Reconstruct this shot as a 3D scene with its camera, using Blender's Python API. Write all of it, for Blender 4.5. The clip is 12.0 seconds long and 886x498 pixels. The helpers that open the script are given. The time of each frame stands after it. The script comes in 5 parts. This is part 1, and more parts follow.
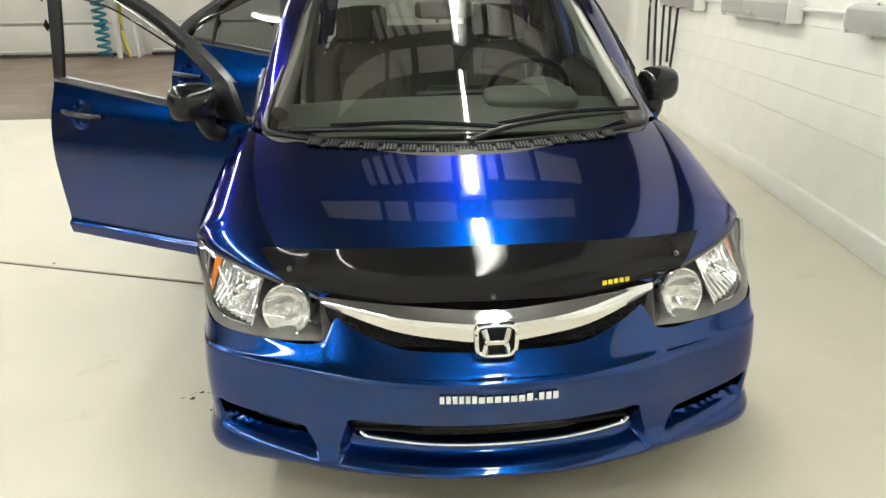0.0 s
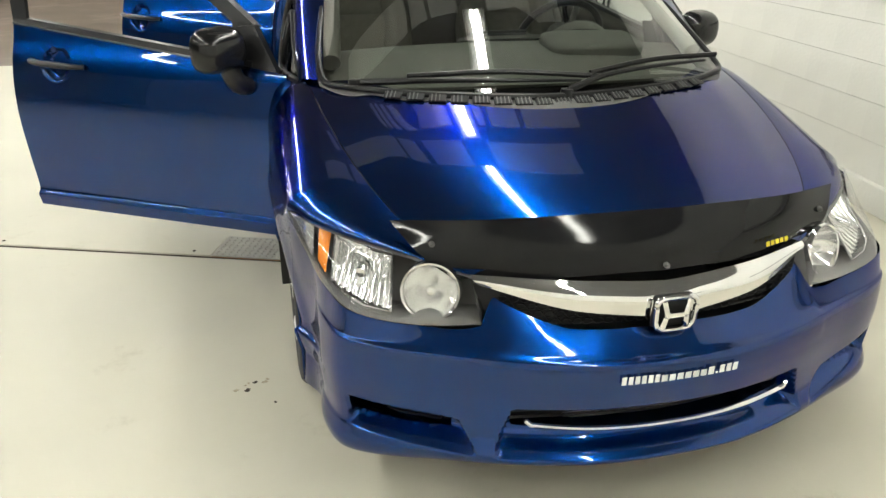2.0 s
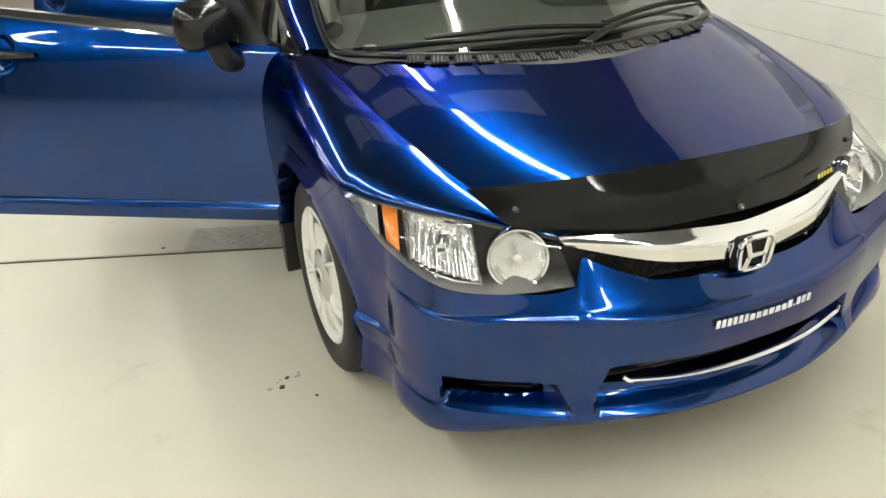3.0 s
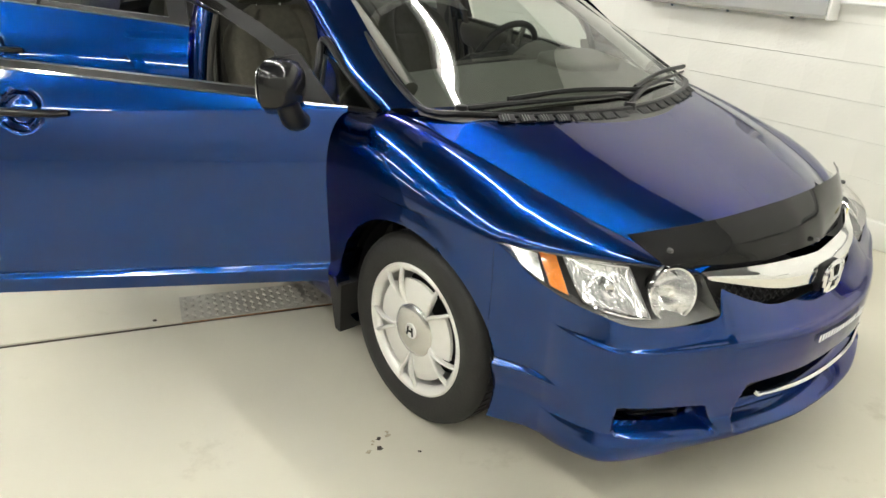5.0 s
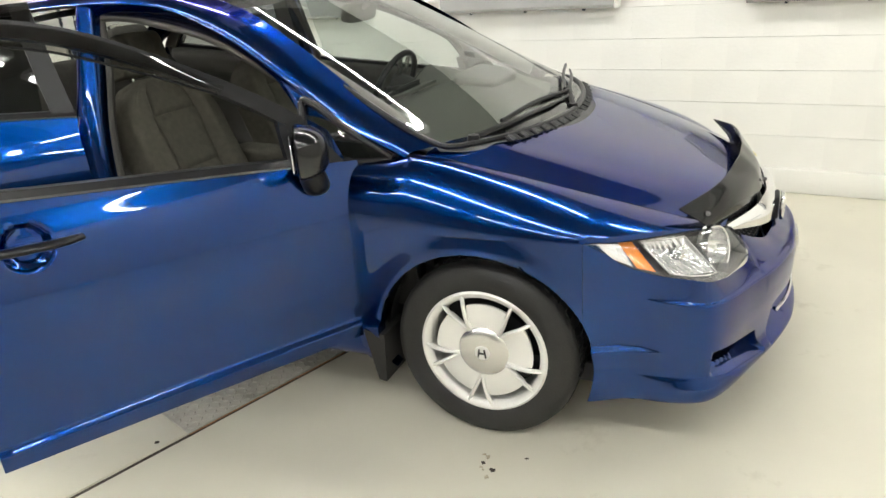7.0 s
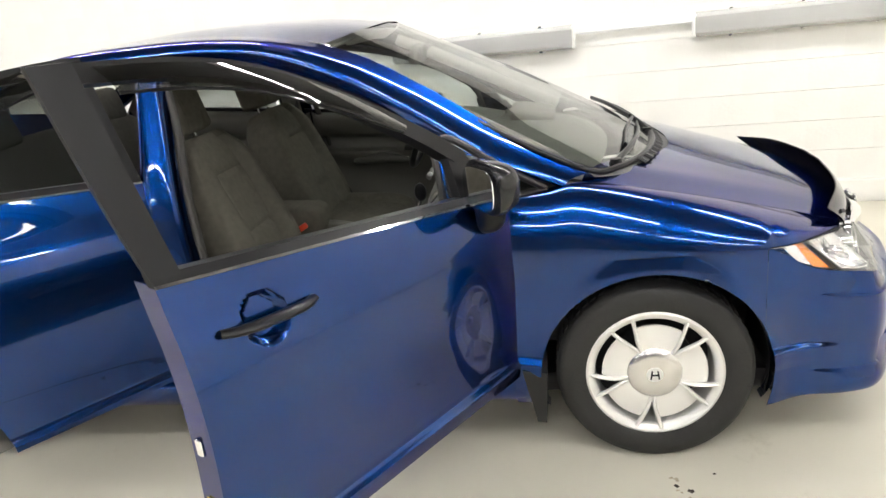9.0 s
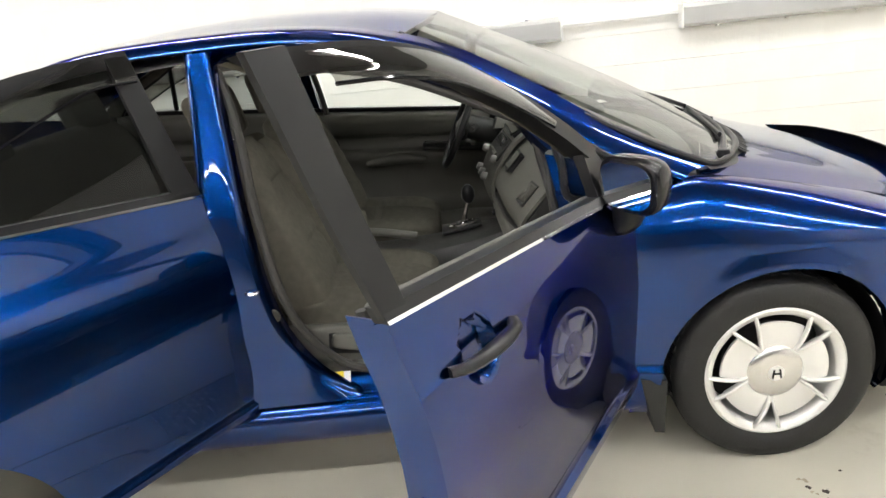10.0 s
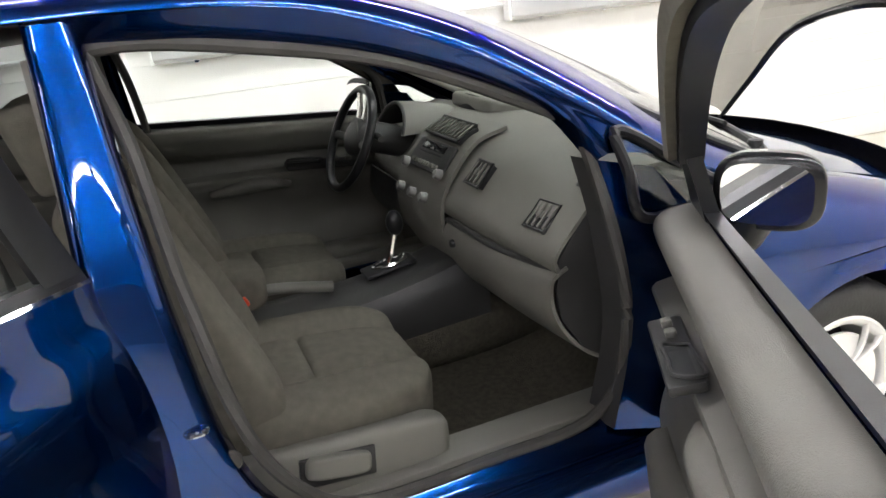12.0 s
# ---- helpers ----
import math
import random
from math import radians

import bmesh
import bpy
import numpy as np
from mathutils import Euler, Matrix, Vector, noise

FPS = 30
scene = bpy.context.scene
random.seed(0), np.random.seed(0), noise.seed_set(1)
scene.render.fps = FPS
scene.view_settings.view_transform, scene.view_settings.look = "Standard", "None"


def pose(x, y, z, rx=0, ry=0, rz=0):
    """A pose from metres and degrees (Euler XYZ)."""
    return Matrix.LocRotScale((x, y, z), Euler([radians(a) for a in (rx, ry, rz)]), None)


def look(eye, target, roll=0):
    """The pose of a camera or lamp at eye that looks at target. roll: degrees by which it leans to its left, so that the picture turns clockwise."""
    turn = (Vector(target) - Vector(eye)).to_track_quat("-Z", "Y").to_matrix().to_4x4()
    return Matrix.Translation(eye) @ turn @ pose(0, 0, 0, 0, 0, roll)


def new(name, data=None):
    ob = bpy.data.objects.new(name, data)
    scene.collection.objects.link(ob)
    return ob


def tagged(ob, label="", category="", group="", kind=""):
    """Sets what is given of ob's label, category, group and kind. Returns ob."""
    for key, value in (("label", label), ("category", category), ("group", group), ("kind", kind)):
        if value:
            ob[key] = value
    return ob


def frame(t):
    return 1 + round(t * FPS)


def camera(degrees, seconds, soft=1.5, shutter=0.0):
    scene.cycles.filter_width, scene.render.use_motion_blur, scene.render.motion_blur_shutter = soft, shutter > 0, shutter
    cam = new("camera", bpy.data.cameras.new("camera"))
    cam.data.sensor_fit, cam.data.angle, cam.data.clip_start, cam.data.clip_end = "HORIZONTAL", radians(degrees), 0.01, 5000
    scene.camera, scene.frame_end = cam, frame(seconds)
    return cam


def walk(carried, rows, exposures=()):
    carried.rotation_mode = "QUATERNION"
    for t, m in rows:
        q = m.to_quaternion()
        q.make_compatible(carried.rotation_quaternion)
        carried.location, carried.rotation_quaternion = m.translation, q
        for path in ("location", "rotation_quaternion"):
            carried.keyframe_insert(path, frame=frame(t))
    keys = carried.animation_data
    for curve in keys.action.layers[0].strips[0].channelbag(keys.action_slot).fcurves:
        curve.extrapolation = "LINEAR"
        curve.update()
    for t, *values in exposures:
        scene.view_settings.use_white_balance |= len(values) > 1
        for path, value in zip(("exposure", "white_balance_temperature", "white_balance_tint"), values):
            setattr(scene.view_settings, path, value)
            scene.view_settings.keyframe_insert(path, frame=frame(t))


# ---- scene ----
cam = camera(63.2, 12.0)
PATH = [
    (0, (-0.213, -1.594, 1.471), (-0.088, 0.274, 0.768), -0.9),
    (0.5, (-0.384, -1.551, 1.465), (-0.118, 0.279, 0.704), -1.9),
    (1, (-0.52, -1.471, 1.438), (-0.249, 0.323, 0.596), -0.0),
    (1.5, (-0.689, -1.337, 1.451), (-0.368, 0.459, 0.632), -1.1),
    (2, (-0.869, -1.266, 1.442), (-0.422, 0.495, 0.606), 0.7),
    (2.5, (-1.095, -1.172, 1.437), (-0.43, 0.486, 0.539), -0.7),
    (3, (-1.28, -1.051, 1.417), (-0.554, 0.571, 0.498), -1.2),
    (3.5, (-1.482, -0.918, 1.428), (-0.65, 0.678, 0.556), -1.4),
    (3.7, (-1.588, -0.88, 1.426), (-0.687, 0.681, 0.559), -0.4),
    (5.3, (-2.255, -0.535, 1.424), (-0.905, 0.736, 0.675), 2.1),
    (5.5, (-2.381, -0.47, 1.429), (-0.959, 0.706, 0.658), 1.2),
    (6, (-2.566, -0.391, 1.474), (-1.09, 0.58, 0.536), -1.0),
    (6.5, (-2.678, -0.148, 1.49), (-1.073, 0.714, 0.664), -3.8),
    (7, (-2.741, 0.111, 1.512), (-1.06, 0.904, 0.774), -4.5),
    (7.2, (-2.774, 0.271, 1.513), (-1.046, 0.995, 0.812), -2.7),
    (8.8, (-2.955, 1.015, 1.512), (-1.113, 1.45, 0.866), -5.8),
    (9, (-2.976, 1.142, 1.507), (-1.11, 1.495, 0.878), -6.5),
    (9.5, (-2.942, 1.492, 1.518), (-1.067, 1.703, 0.855), -5.8),
    (10, (-2.813, 1.798, 1.53), (-0.926, 1.878, 0.871), -6.9),
    (10.5, (-2.68, 2.091, 1.518), (-0.811, 1.853, 0.846), -8.0),
    (11, (-2.498, 2.29, 1.515), (-0.671, 1.855, 0.825), -7.6),
    (11.5, (-2.246, 2.369, 1.506), (-0.465, 1.785, 0.807), -5.2),
    (12, (-1.998, 2.42, 1.466), (-0.25, 1.757, 0.755), -6.1),
]
EXPOSURES = [(0.0, 0.22, 6450, 5), (3.7, 0.2, 6450, 5), (5.5, 0.30, 6450, 8), (7.2, 0.36, 6300, 9), (8.8, 0.52, 6250, 13), (10.5, 0.62, 6250, 13), (12.0, 0.86, 6050, 16)]
walk(cam, [(t, look(eye, target, roll)) for t, eye, target, roll in PATH], EXPOSURES)

# ---- light ----
world = bpy.data.worlds.new("world")
scene.world = world
world.use_nodes = True
world.node_tree.nodes["Background"].inputs[0].default_value = (0.9, 0.95, 1.0, 1)
world.node_tree.nodes["Background"].inputs[1].default_value = 0.05
TUBE_POWER = 51.0
CEILING = 3.3

# ---- materials ----
def mat(name, color, rough=0.5, metal=0.0, coat=0.0, vary=0.06, scale=6.0, bump=0.0, bump_scale=60.0, emit=0.0, clear=0.0, tint=None, dirt=None, spec=0.5, ior=1.45):
    m = bpy.data.materials.new(name)
    m.use_nodes = True
    nt = m.node_tree
    b = nt.nodes["Principled BSDF"]
    b.inputs["Roughness"].default_value = rough
    b.inputs["Metallic"].default_value = metal
    b.inputs["Coat Weight"].default_value = coat
    b.inputs["Coat Roughness"].default_value = 0.02
    b.inputs["Specular IOR Level"].default_value = spec
    b.inputs["IOR"].default_value = ior
    b.inputs["Transmission Weight"].default_value = clear
    co = nt.nodes.new("ShaderNodeTexCoord")
    if vary:
        n = nt.nodes.new("ShaderNodeTexNoise")
        n.inputs["Scale"].default_value = scale
        n.inputs["Detail"].default_value = 6
        nt.links.new(co.outputs["Object"], n.inputs["Vector"])
        r = nt.nodes.new("ShaderNodeMapRange")
        r.inputs["From Min"].default_value, r.inputs["From Max"].default_value = 0.3, 0.7
        r.inputs["To Min"].default_value, r.inputs["To Max"].default_value = 1 - vary, 1 + vary
        nt.links.new(n.outputs["Fac"], r.inputs["Value"])
        mul = nt.nodes.new("ShaderNodeVectorMath")
        mul.operation = "SCALE"
        mul.inputs[0].default_value = color
        nt.links.new(r.outputs["Result"], mul.inputs["Scale"])
        out = mul.outputs["Vector"]
        if dirt:
            d = nt.nodes.new("ShaderNodeTexNoise")
            d.inputs["Scale"].default_value = dirt[1]
            d.inputs["Detail"].default_value = 8
            d.inputs["Roughness"].default_value = 0.7
            nt.links.new(co.outputs["Object"], d.inputs["Vector"])
            k = nt.nodes.new("ShaderNodeMapRange")
            k.inputs["From Min"].default_value, k.inputs["From Max"].default_value = dirt[2], dirt[3]
            nt.links.new(d.outputs["Fac"], k.inputs["Value"])
            mx = nt.nodes.new("ShaderNodeMix")
            mx.data_type = "RGBA"
            nt.links.new(k.outputs["Result"], mx.inputs["Factor"])
            nt.links.new(out, mx.inputs["A"])
            mx.inputs["B"].default_value = (*dirt[0], 1)
            out = mx.outputs["Result"]
        nt.links.new(out, b.inputs["Base Color"])
    else:
        b.inputs["Base Color"].default_value = (*color, 1)
    if bump:
        n2 = nt.nodes.new("ShaderNodeTexNoise")
        n2.inputs["Scale"].default_value = bump_scale
        n2.inputs["Detail"].default_value = 4
        nt.links.new(co.outputs["Object"], n2.inputs["Vector"])
        bp = nt.nodes.new("ShaderNodeBump")
        bp.inputs["Strength"].default_value = bump
        bp.inputs["Distance"].default_value = 0.01
        nt.links.new(n2.outputs["Fac"], bp.inputs["Height"])
        nt.links.new(bp.outputs["Normal"], b.inputs["Normal"])
    if emit:
        b.inputs["Emission Color"].default_value = (1.0, 0.97, 0.9, 1)
        b.inputs["Emission Strength"].default_value = emit
    return m


def glass(name, tint, dark, gloss=0.045):
    """Thin glazing: a clear sheet with a mirror coat by angle."""
    m = bpy.data.materials.new(name)
    m.use_nodes = True
    nt = m.node_tree
    nt.nodes.remove(nt.nodes["Principled BSDF"])
    t, g, f, p, q, mx = (nt.nodes.new(k) for k in ("ShaderNodeBsdfTransparent", "ShaderNodeBsdfGlossy", "ShaderNodeLayerWeight", "ShaderNodeMath", "ShaderNodeMath", "ShaderNodeMixShader"))
    t.inputs["Color"].default_value = (*[c * dark for c in tint], 1)
    g.inputs["Roughness"].default_value = 0.01
    f.inputs["Blend"].default_value = 0.5
    p.operation, q.operation = "POWER", "MULTIPLY_ADD"
    p.inputs[1].default_value = 3.6
    q.inputs[1].default_value, q.inputs[2].default_value = 0.9, gloss
    nt.links.new(f.outputs["Facing"], p.inputs[0])
    nt.links.new(p.outputs[0], q.inputs[0])
    nt.links.new(q.outputs[0], mx.inputs[0])
    nt.links.new(t.outputs[0], mx.inputs[1])
    nt.links.new(g.outputs[0], mx.inputs[2])
    nt.links.new(mx.outputs[0], nt.nodes["Material Output"].inputs[0])
    return m


def car_paint():
    m = mat("blue_metallic_paint", (0.0003, 0.0290, 0.156), rough=0.25, metal=1.0, coat=1.0, vary=0.12, scale=900.0)
    m.node_tree.nodes["Principled BSDF"].inputs["Specular Tint"].default_value = (0.004, 0.17, 0.40, 1)
    m.node_tree.nodes["Principled BSDF"].inputs["Coat IOR"].default_value = 1.47
    return m


PAINT = car_paint()
BLACK = mat("black_satin_plastic", (0.010, 0.010, 0.011), rough=0.30, bump=0.03, bump_scale=400, spec=0.3)
GLOSS_BLACK = mat("smoked_acrylic", (0.008, 0.008, 0.009), rough=0.07, vary=0, spec=0.25)
DARK = mat("dark_cavity_plastic", (0.006, 0.006, 0.007), rough=0.6)
COWL = mat("grey_black_cowl_plastic", (0.085, 0.085, 0.083), rough=0.55, bump=0.1, bump_scale=300)
RUBBER = mat("tyre_rubber", (0.015, 0.0145, 0.014), rough=0.62, bump=0.15, bump_scale=120, vary=0.15)
SEAL = mat("seal_rubber", (0.035, 0.033, 0.03), rough=0.7)
CHROME = mat("chrome", (0.85, 0.85, 0.86), rough=0.06, metal=1.0, vary=0)
SILVER = mat("silver_wheel_paint", (0.80, 0.79, 0.76), rough=0.34, metal=0.35, vary=0.03, coat=0.3)
MACHINED = mat("machined_aluminium", (0.75, 0.74, 0.72), rough=0.25, metal=0.9, vary=0.05, scale=40)
REFLECTOR = mat("lamp_reflector", (0.97, 0.97, 0.96), rough=0.16, metal=0.82, vary=0.06, scale=30)
AMBER = mat("amber_lens", (0.80, 0.24, 0.03), rough=0.15, coat=1.0, vary=0.08, scale=80)
LAMP_GREY = mat("lamp_bezel_grey", (0.20, 0.20, 0.197), rough=0.22, metal=0.3, coat=0.5)
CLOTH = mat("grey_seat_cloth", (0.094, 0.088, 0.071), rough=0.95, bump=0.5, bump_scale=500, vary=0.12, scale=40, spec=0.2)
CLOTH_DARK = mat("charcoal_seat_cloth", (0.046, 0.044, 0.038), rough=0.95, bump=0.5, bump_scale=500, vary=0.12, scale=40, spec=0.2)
TRIM = mat("grey_interior_plastic", (0.108, 0.104, 0.090), rough=0.55, bump=0.2, bump_scale=450, vary=0.05)
TRIM_DARK = mat("charcoal_interior_plastic", (0.019, 0.0185, 0.018), rough=0.5, bump=0.15, bump_scale=450)
CARPET = mat("brown_grey_carpet", (0.06, 0.055, 0.042), rough=1.0, bump=1.0, bump_scale=250, vary=0.25, scale=60, spec=0.1)
HEADLINER = mat("light_headliner", (0.45, 0.44, 0.40), rough=0.95, vary=0.04)
RED = mat("red_plastic", (0.6, 0.06, 0.02), rough=0.4, vary=0.03)
YELLOW = mat("yellow_print", (0.75, 0.62, 0.03), rough=0.4, vary=0.03)
WHITE_PRINT = mat("white_print", (0.8, 0.82, 0.85), rough=0.4, vary=0)
MIRROR = mat("mirror_silver", (0.9, 0.9, 0.9), rough=0.0, metal=1.0, vary=0)
DARK_GLASS = glass("tinted_rear_glass", (0.9, 0.97, 0.95), 0.28)
MIRROR_SHELL = mat("glossy_black_plastic", (0.010, 0.010, 0.011), rough=0.16, vary=0.05)
GLASS = glass("windscreen_glass", (0.93, 0.99, 0.95), 0.72, 0.095)
SIDE_GLASS = glass("side_glass", (0.95, 0.99, 0.96), 0.92)
LENS = glass("lamp_lens", (1.0, 1.0, 1.0), 0.95)
SMOKE = glass("smoked_visor", (1.0, 0.97, 0.92), 0.42)
WALL = mat("white_wall_paint", (0.80, 0.79, 0.745), rough=0.55, vary=0.025, scale=2.0, bump=0.25, bump_scale=45)
MORTAR = mat("painted_mortar", (0.79, 0.78, 0.735), rough=0.7, vary=0.04, bump=0.3, bump_scale=60)
FLOOR = mat("cream_epoxy_floor", (0.63, 0.60, 0.50), rough=0.42, vary=0.035, scale=1.6, bump=0.03, bump_scale=30, dirt=((0.42, 0.38, 0.29), 3.0, 0.60, 0.85))
BROWN = mat("brown_worn_floor", (0.135, 0.095, 0.07), rough=0.45, vary=0.25, scale=0.8, bump=0.05, dirt=((0.26, 0.20, 0.16), 1.2, 0.5, 0.75))
GAP = mat("joint_dirt", (0.05, 0.04, 0.03), rough=0.9, vary=0.3, scale=30)
STEEL = mat("worn_painted_plate", (0.50, 0.48, 0.42), rough=0.36, metal=0.2, vary=0.08, scale=20, dirt=((0.33, 0.30, 0.24), 6.0, 0.5, 0.8))
RUST = mat("rust_edge", (0.30, 0.15, 0.06), rough=0.9, vary=0.3, scale=30)
CEIL = mat("ceiling_panel", (0.13, 0.13, 0.13), rough=0.8, vary=0.08)
DOOR_WHITE = mat("garage_door_white", (0.66, 0.645, 0.60), rough=0.5, vary=0.05, scale=1.5)
TUBE = mat("fluorescent_tube", (1, 1, 1), rough=0.4, vary=0, emit=TUBE_POWER)
HOUSING = mat("white_enamel", (0.75, 0.75, 0.73), rough=0.35, vary=0.03)
POLYCARB = mat("clear_ribbed_cover", (0.94, 0.94, 0.93), rough=0.12, vary=0.02, clear=0.70, ior=1.35)
CABLE = mat("black_cable", (0.012, 0.012, 0.013), rough=0.5)
TEAL = mat("teal_hose", (0.02, 0.17, 0.22), rough=0.4)
YELLOW_HOSE = mat("yellow_hose", (0.55, 0.40, 0.05), rough=0.5)
KNOB = mat("silver_knob_plastic", (0.17, 0.165, 0.16), rough=0.38, metal=0.5, vary=0.04)
UNSEEN_WALL = mat("unseen_wall_grey", (0.26, 0.25, 0.24), rough=0.7, vary=0.08, scale=0.9)
STAIN = mat("floor_stain", (0.42, 0.37, 0.27), rough=0.7, vary=0.3, scale=90)

# ---- mesh tools ----
ORIGIN = {}
WIDE = 1.03                    # the body drawn to its full width


def of_car(ob):
    while ob is not None and ob.parent is not None:
        ob = ob.parent
    return ob is not None and ob.name == "car"


def part(name, bm, material, parent=None, label="", origin=None, smooth=True):
    """One mesh object; geometry is given in car or room coordinates and kept relative to its origin."""
    base = ORIGIN[parent] if parent else Vector((0, 0, 0))
    org = Vector(origin) if origin is not None else base
    if of_car(parent):
        bmesh.ops.scale(bm, vec=(WIDE, 1, 1), verts=bm.verts[:])
    bm.transform(Matrix.Translation(-org))
    me = bpy.data.meshes.new(name)
    bm.to_mesh(me)
    bm.free()
    me.materials.append(material)
    if smooth:
        me.polygons.foreach_set("use_smooth", [True] * len(me.polygons))
        me.set_sharp_from_angle(angle=radians(38))
    ob = new(name, me)
    ob.location = org - base
    ORIGIN[ob] = org
    if parent:
        ob.parent = parent
    if label:
        tagged(ob, label)
    return ob


def empty(name, place=(0, 0, 0)):
    ob = new(name)
    ob.location = place
    ORIGIN[ob] = Vector(place)
    return ob


def cr(keys, t):
    """Smooth value at t through (t, value...) keys; values may be vectors."""
    n = len(keys)
    if t <= keys[0][0]:
        t = keys[0][0]
    if t >= keys[-1][0]:
        t = keys[-1][0]
    i = 0
    while i < n - 2 and t > keys[i + 1][0]:
        i += 1
    a, b = keys[i], keys[i + 1]
    h = b[0] - a[0]
    s = (t - a[0]) / h
    out = []
    for k in range(1, len(a)):
        da = (b[k] - keys[i - 1][k]) / (b[0] - keys[i - 1][0]) if i else (b[k] - a[k]) / h
        db = (keys[i + 2][k] - a[k]) / (keys[i + 2][0] - a[0]) if i + 2 < n else (b[k] - a[k]) / h
        out.append((2 * s**3 - 3 * s**2 + 1) * a[k] + (s**3 - 2 * s**2 + s) * h * da + (3 * s**2 - 2 * s**3) * b[k] + (s**3 - s**2) * h * db)
    return out[0] if len(out) == 1 else out


def curve(points, n):
    """n+1 points along a smooth line through points, by chord length."""
    pts = [Vector(p) for p in points]
    d = [0.0]
    for a, b in zip(pts, pts[1:]):
        d.append(d[-1] + (b - a).length)
    keys = [(s, *p) for s, p in zip(d, pts)]
    return [Vector(cr(keys, d[-1] * i / n)) for i in range(n + 1)]


def grid(fn, nu, nv, keep=None, bm=None):
    bm = bm or bmesh.new()
    vs = [[bm.verts.new(fn(i / nu, j / nv)) for j in range(nv + 1)] for i in range(nu + 1)]
    for i in range(nu):
        for j in range(nv):
            q = (vs[i][j], vs[i + 1][j], vs[i + 1][j + 1], vs[i][j + 1])
            if keep is None or keep(sum((v.co for v in q), Vector()) / 4):
                bm.faces.new(q)
    loose = [v for v in bm.verts if not v.link_faces]
    bmesh.ops.delete(bm, geom=loose, context="VERTS")
    return bm


def skin(top, bottom, nu, nv, bulge=(0, 0, 0), bm=None):
    """A sheet between two lines, swelling in the middle."""
    a, b = curve(top, nu), curve(bottom, nu)
    k = Vector(bulge)

    def fn(u, v):
        i = round(u * nu)
        return a[i].lerp(b[i], v) + k * (4 * v * (1 - v))
    return grid(fn, nu, nv, bm=bm)


def loft(rows, nu, nv, bm=None):
    lines = [curve(r, nu) for r in rows]
    cols = [curve([l[i] for l in lines], nv) for i in range(nu + 1)]
    return grid(lambda u, v: cols[round(u * nu)][round(v * nv)], nu, nv, bm=bm)


def thick(bm, t):
    """Gives a sheet thickness."""
    bmesh.ops.recalc_face_normals(bm, faces=bm.faces[:])
    bmesh.ops.solidify(bm, geom=bm.faces[:], thickness=t)
    return bm


def mirrored(bm):
    """Adds the x-mirrored half and welds it at the middle."""
    geo = bmesh.ops.duplicate(bm, geom=bm.verts[:] + bm.edges[:] + bm.faces[:])["geom"]
    for g in geo:
        if isinstance(g, bmesh.types.BMVert):
            g.co.x = -g.co.x
    bmesh.ops.reverse_faces(bm, faces=[g for g in geo if isinstance(g, bmesh.types.BMFace)])
    bmesh.ops.remove_doubles(bm, verts=bm.verts[:], dist=0.0005)
    return bm


def flip(bm):
    bmesh.ops.scale(bm, vec=(-1, 1, 1), verts=bm.verts[:])
    bmesh.ops.reverse_faces(bm, faces=bm.faces[:])
    return bm


def box(size, place, rot=(0, 0, 0), bevel=0.01, seg=2, bm=None):
    bm = bm or bmesh.new()
    v = bmesh.ops.create_cube(bm, size=1)["verts"]
    bmesh.ops.scale(bm, vec=size, verts=v)
    if bevel:
        e = list({e for q in v for e in q.link_edges})
        r = bmesh.ops.bevel(bm, geom=e, offset=bevel, segments=seg, affect="EDGES", profile=0.5)
        v = list({q for f in r["faces"] for q in f.verts} | {q for q in v if q.is_valid})
    m = pose(*place, *rot)
    for q in v:
        q.co = m @ q.co
    return bm


def rod(points, radius, n=24, sides=10, flat=1.0, bm=None, taper=None, up=(0, 0, 1), cap=True):
    """A round or flattened bar along a smooth line."""
    bm = bm or bmesh.new()
    line = curve(points, n) if n else [Vector(p) for p in points]
    n = len(line) - 1
    rings = []
    for i, p in enumerate(line):
        d = (line[min(i + 1, n)] - line[max(i - 1, 0)]).normalized()
        s = d.cross(Vector(up))
        if s.length < 1e-4:
            s = d.cross(Vector((1, 0, 0)))
        s.normalize()
        w = s.cross(d)
        r = radius * (taper(i / n) if taper else 1)
        rings.append([bm.verts.new(p + s * (r * math.cos(a)) + w * (r * flat * math.sin(a))) for a in (2 * math.pi * k / sides for k in range(sides))])
    for a, b in zip(rings, rings[1:]):
        for k in range(sides):
            bm.faces.new((a[k], a[(k + 1) % sides], b[(k + 1) % sides], b[k]))
    if cap:
        bm.faces.new(rings[0][::-1])
        bm.faces.new(rings[-1])
    bmesh.ops.recalc_face_normals(bm, faces=bm.faces[:])
    return bm


def strip(outer, inner, depth, n=24, bm=None, closed=False):
    """A bar of four-sided section between two lines, deep along depth."""
    bm = bm or bmesh.new()
    a, b = curve(outer, n), curve(inner, n)
    k = Vector(depth)
    rings = [[bm.verts.new(q) for q in (p, r, r + k, p + k)] for p, r in zip(a, b)]
    for p, q in zip(rings, rings[1:]):
        for i in range(4):
            bm.faces.new((p[i], p[(i + 1) % 4], q[(i + 1) % 4], q[i]))
    bm.faces.new(rings[0])
    bm.faces.new(rings[-1][::-1])
    bmesh.ops.recalc_face_normals(bm, faces=bm.faces[:])
    return bm


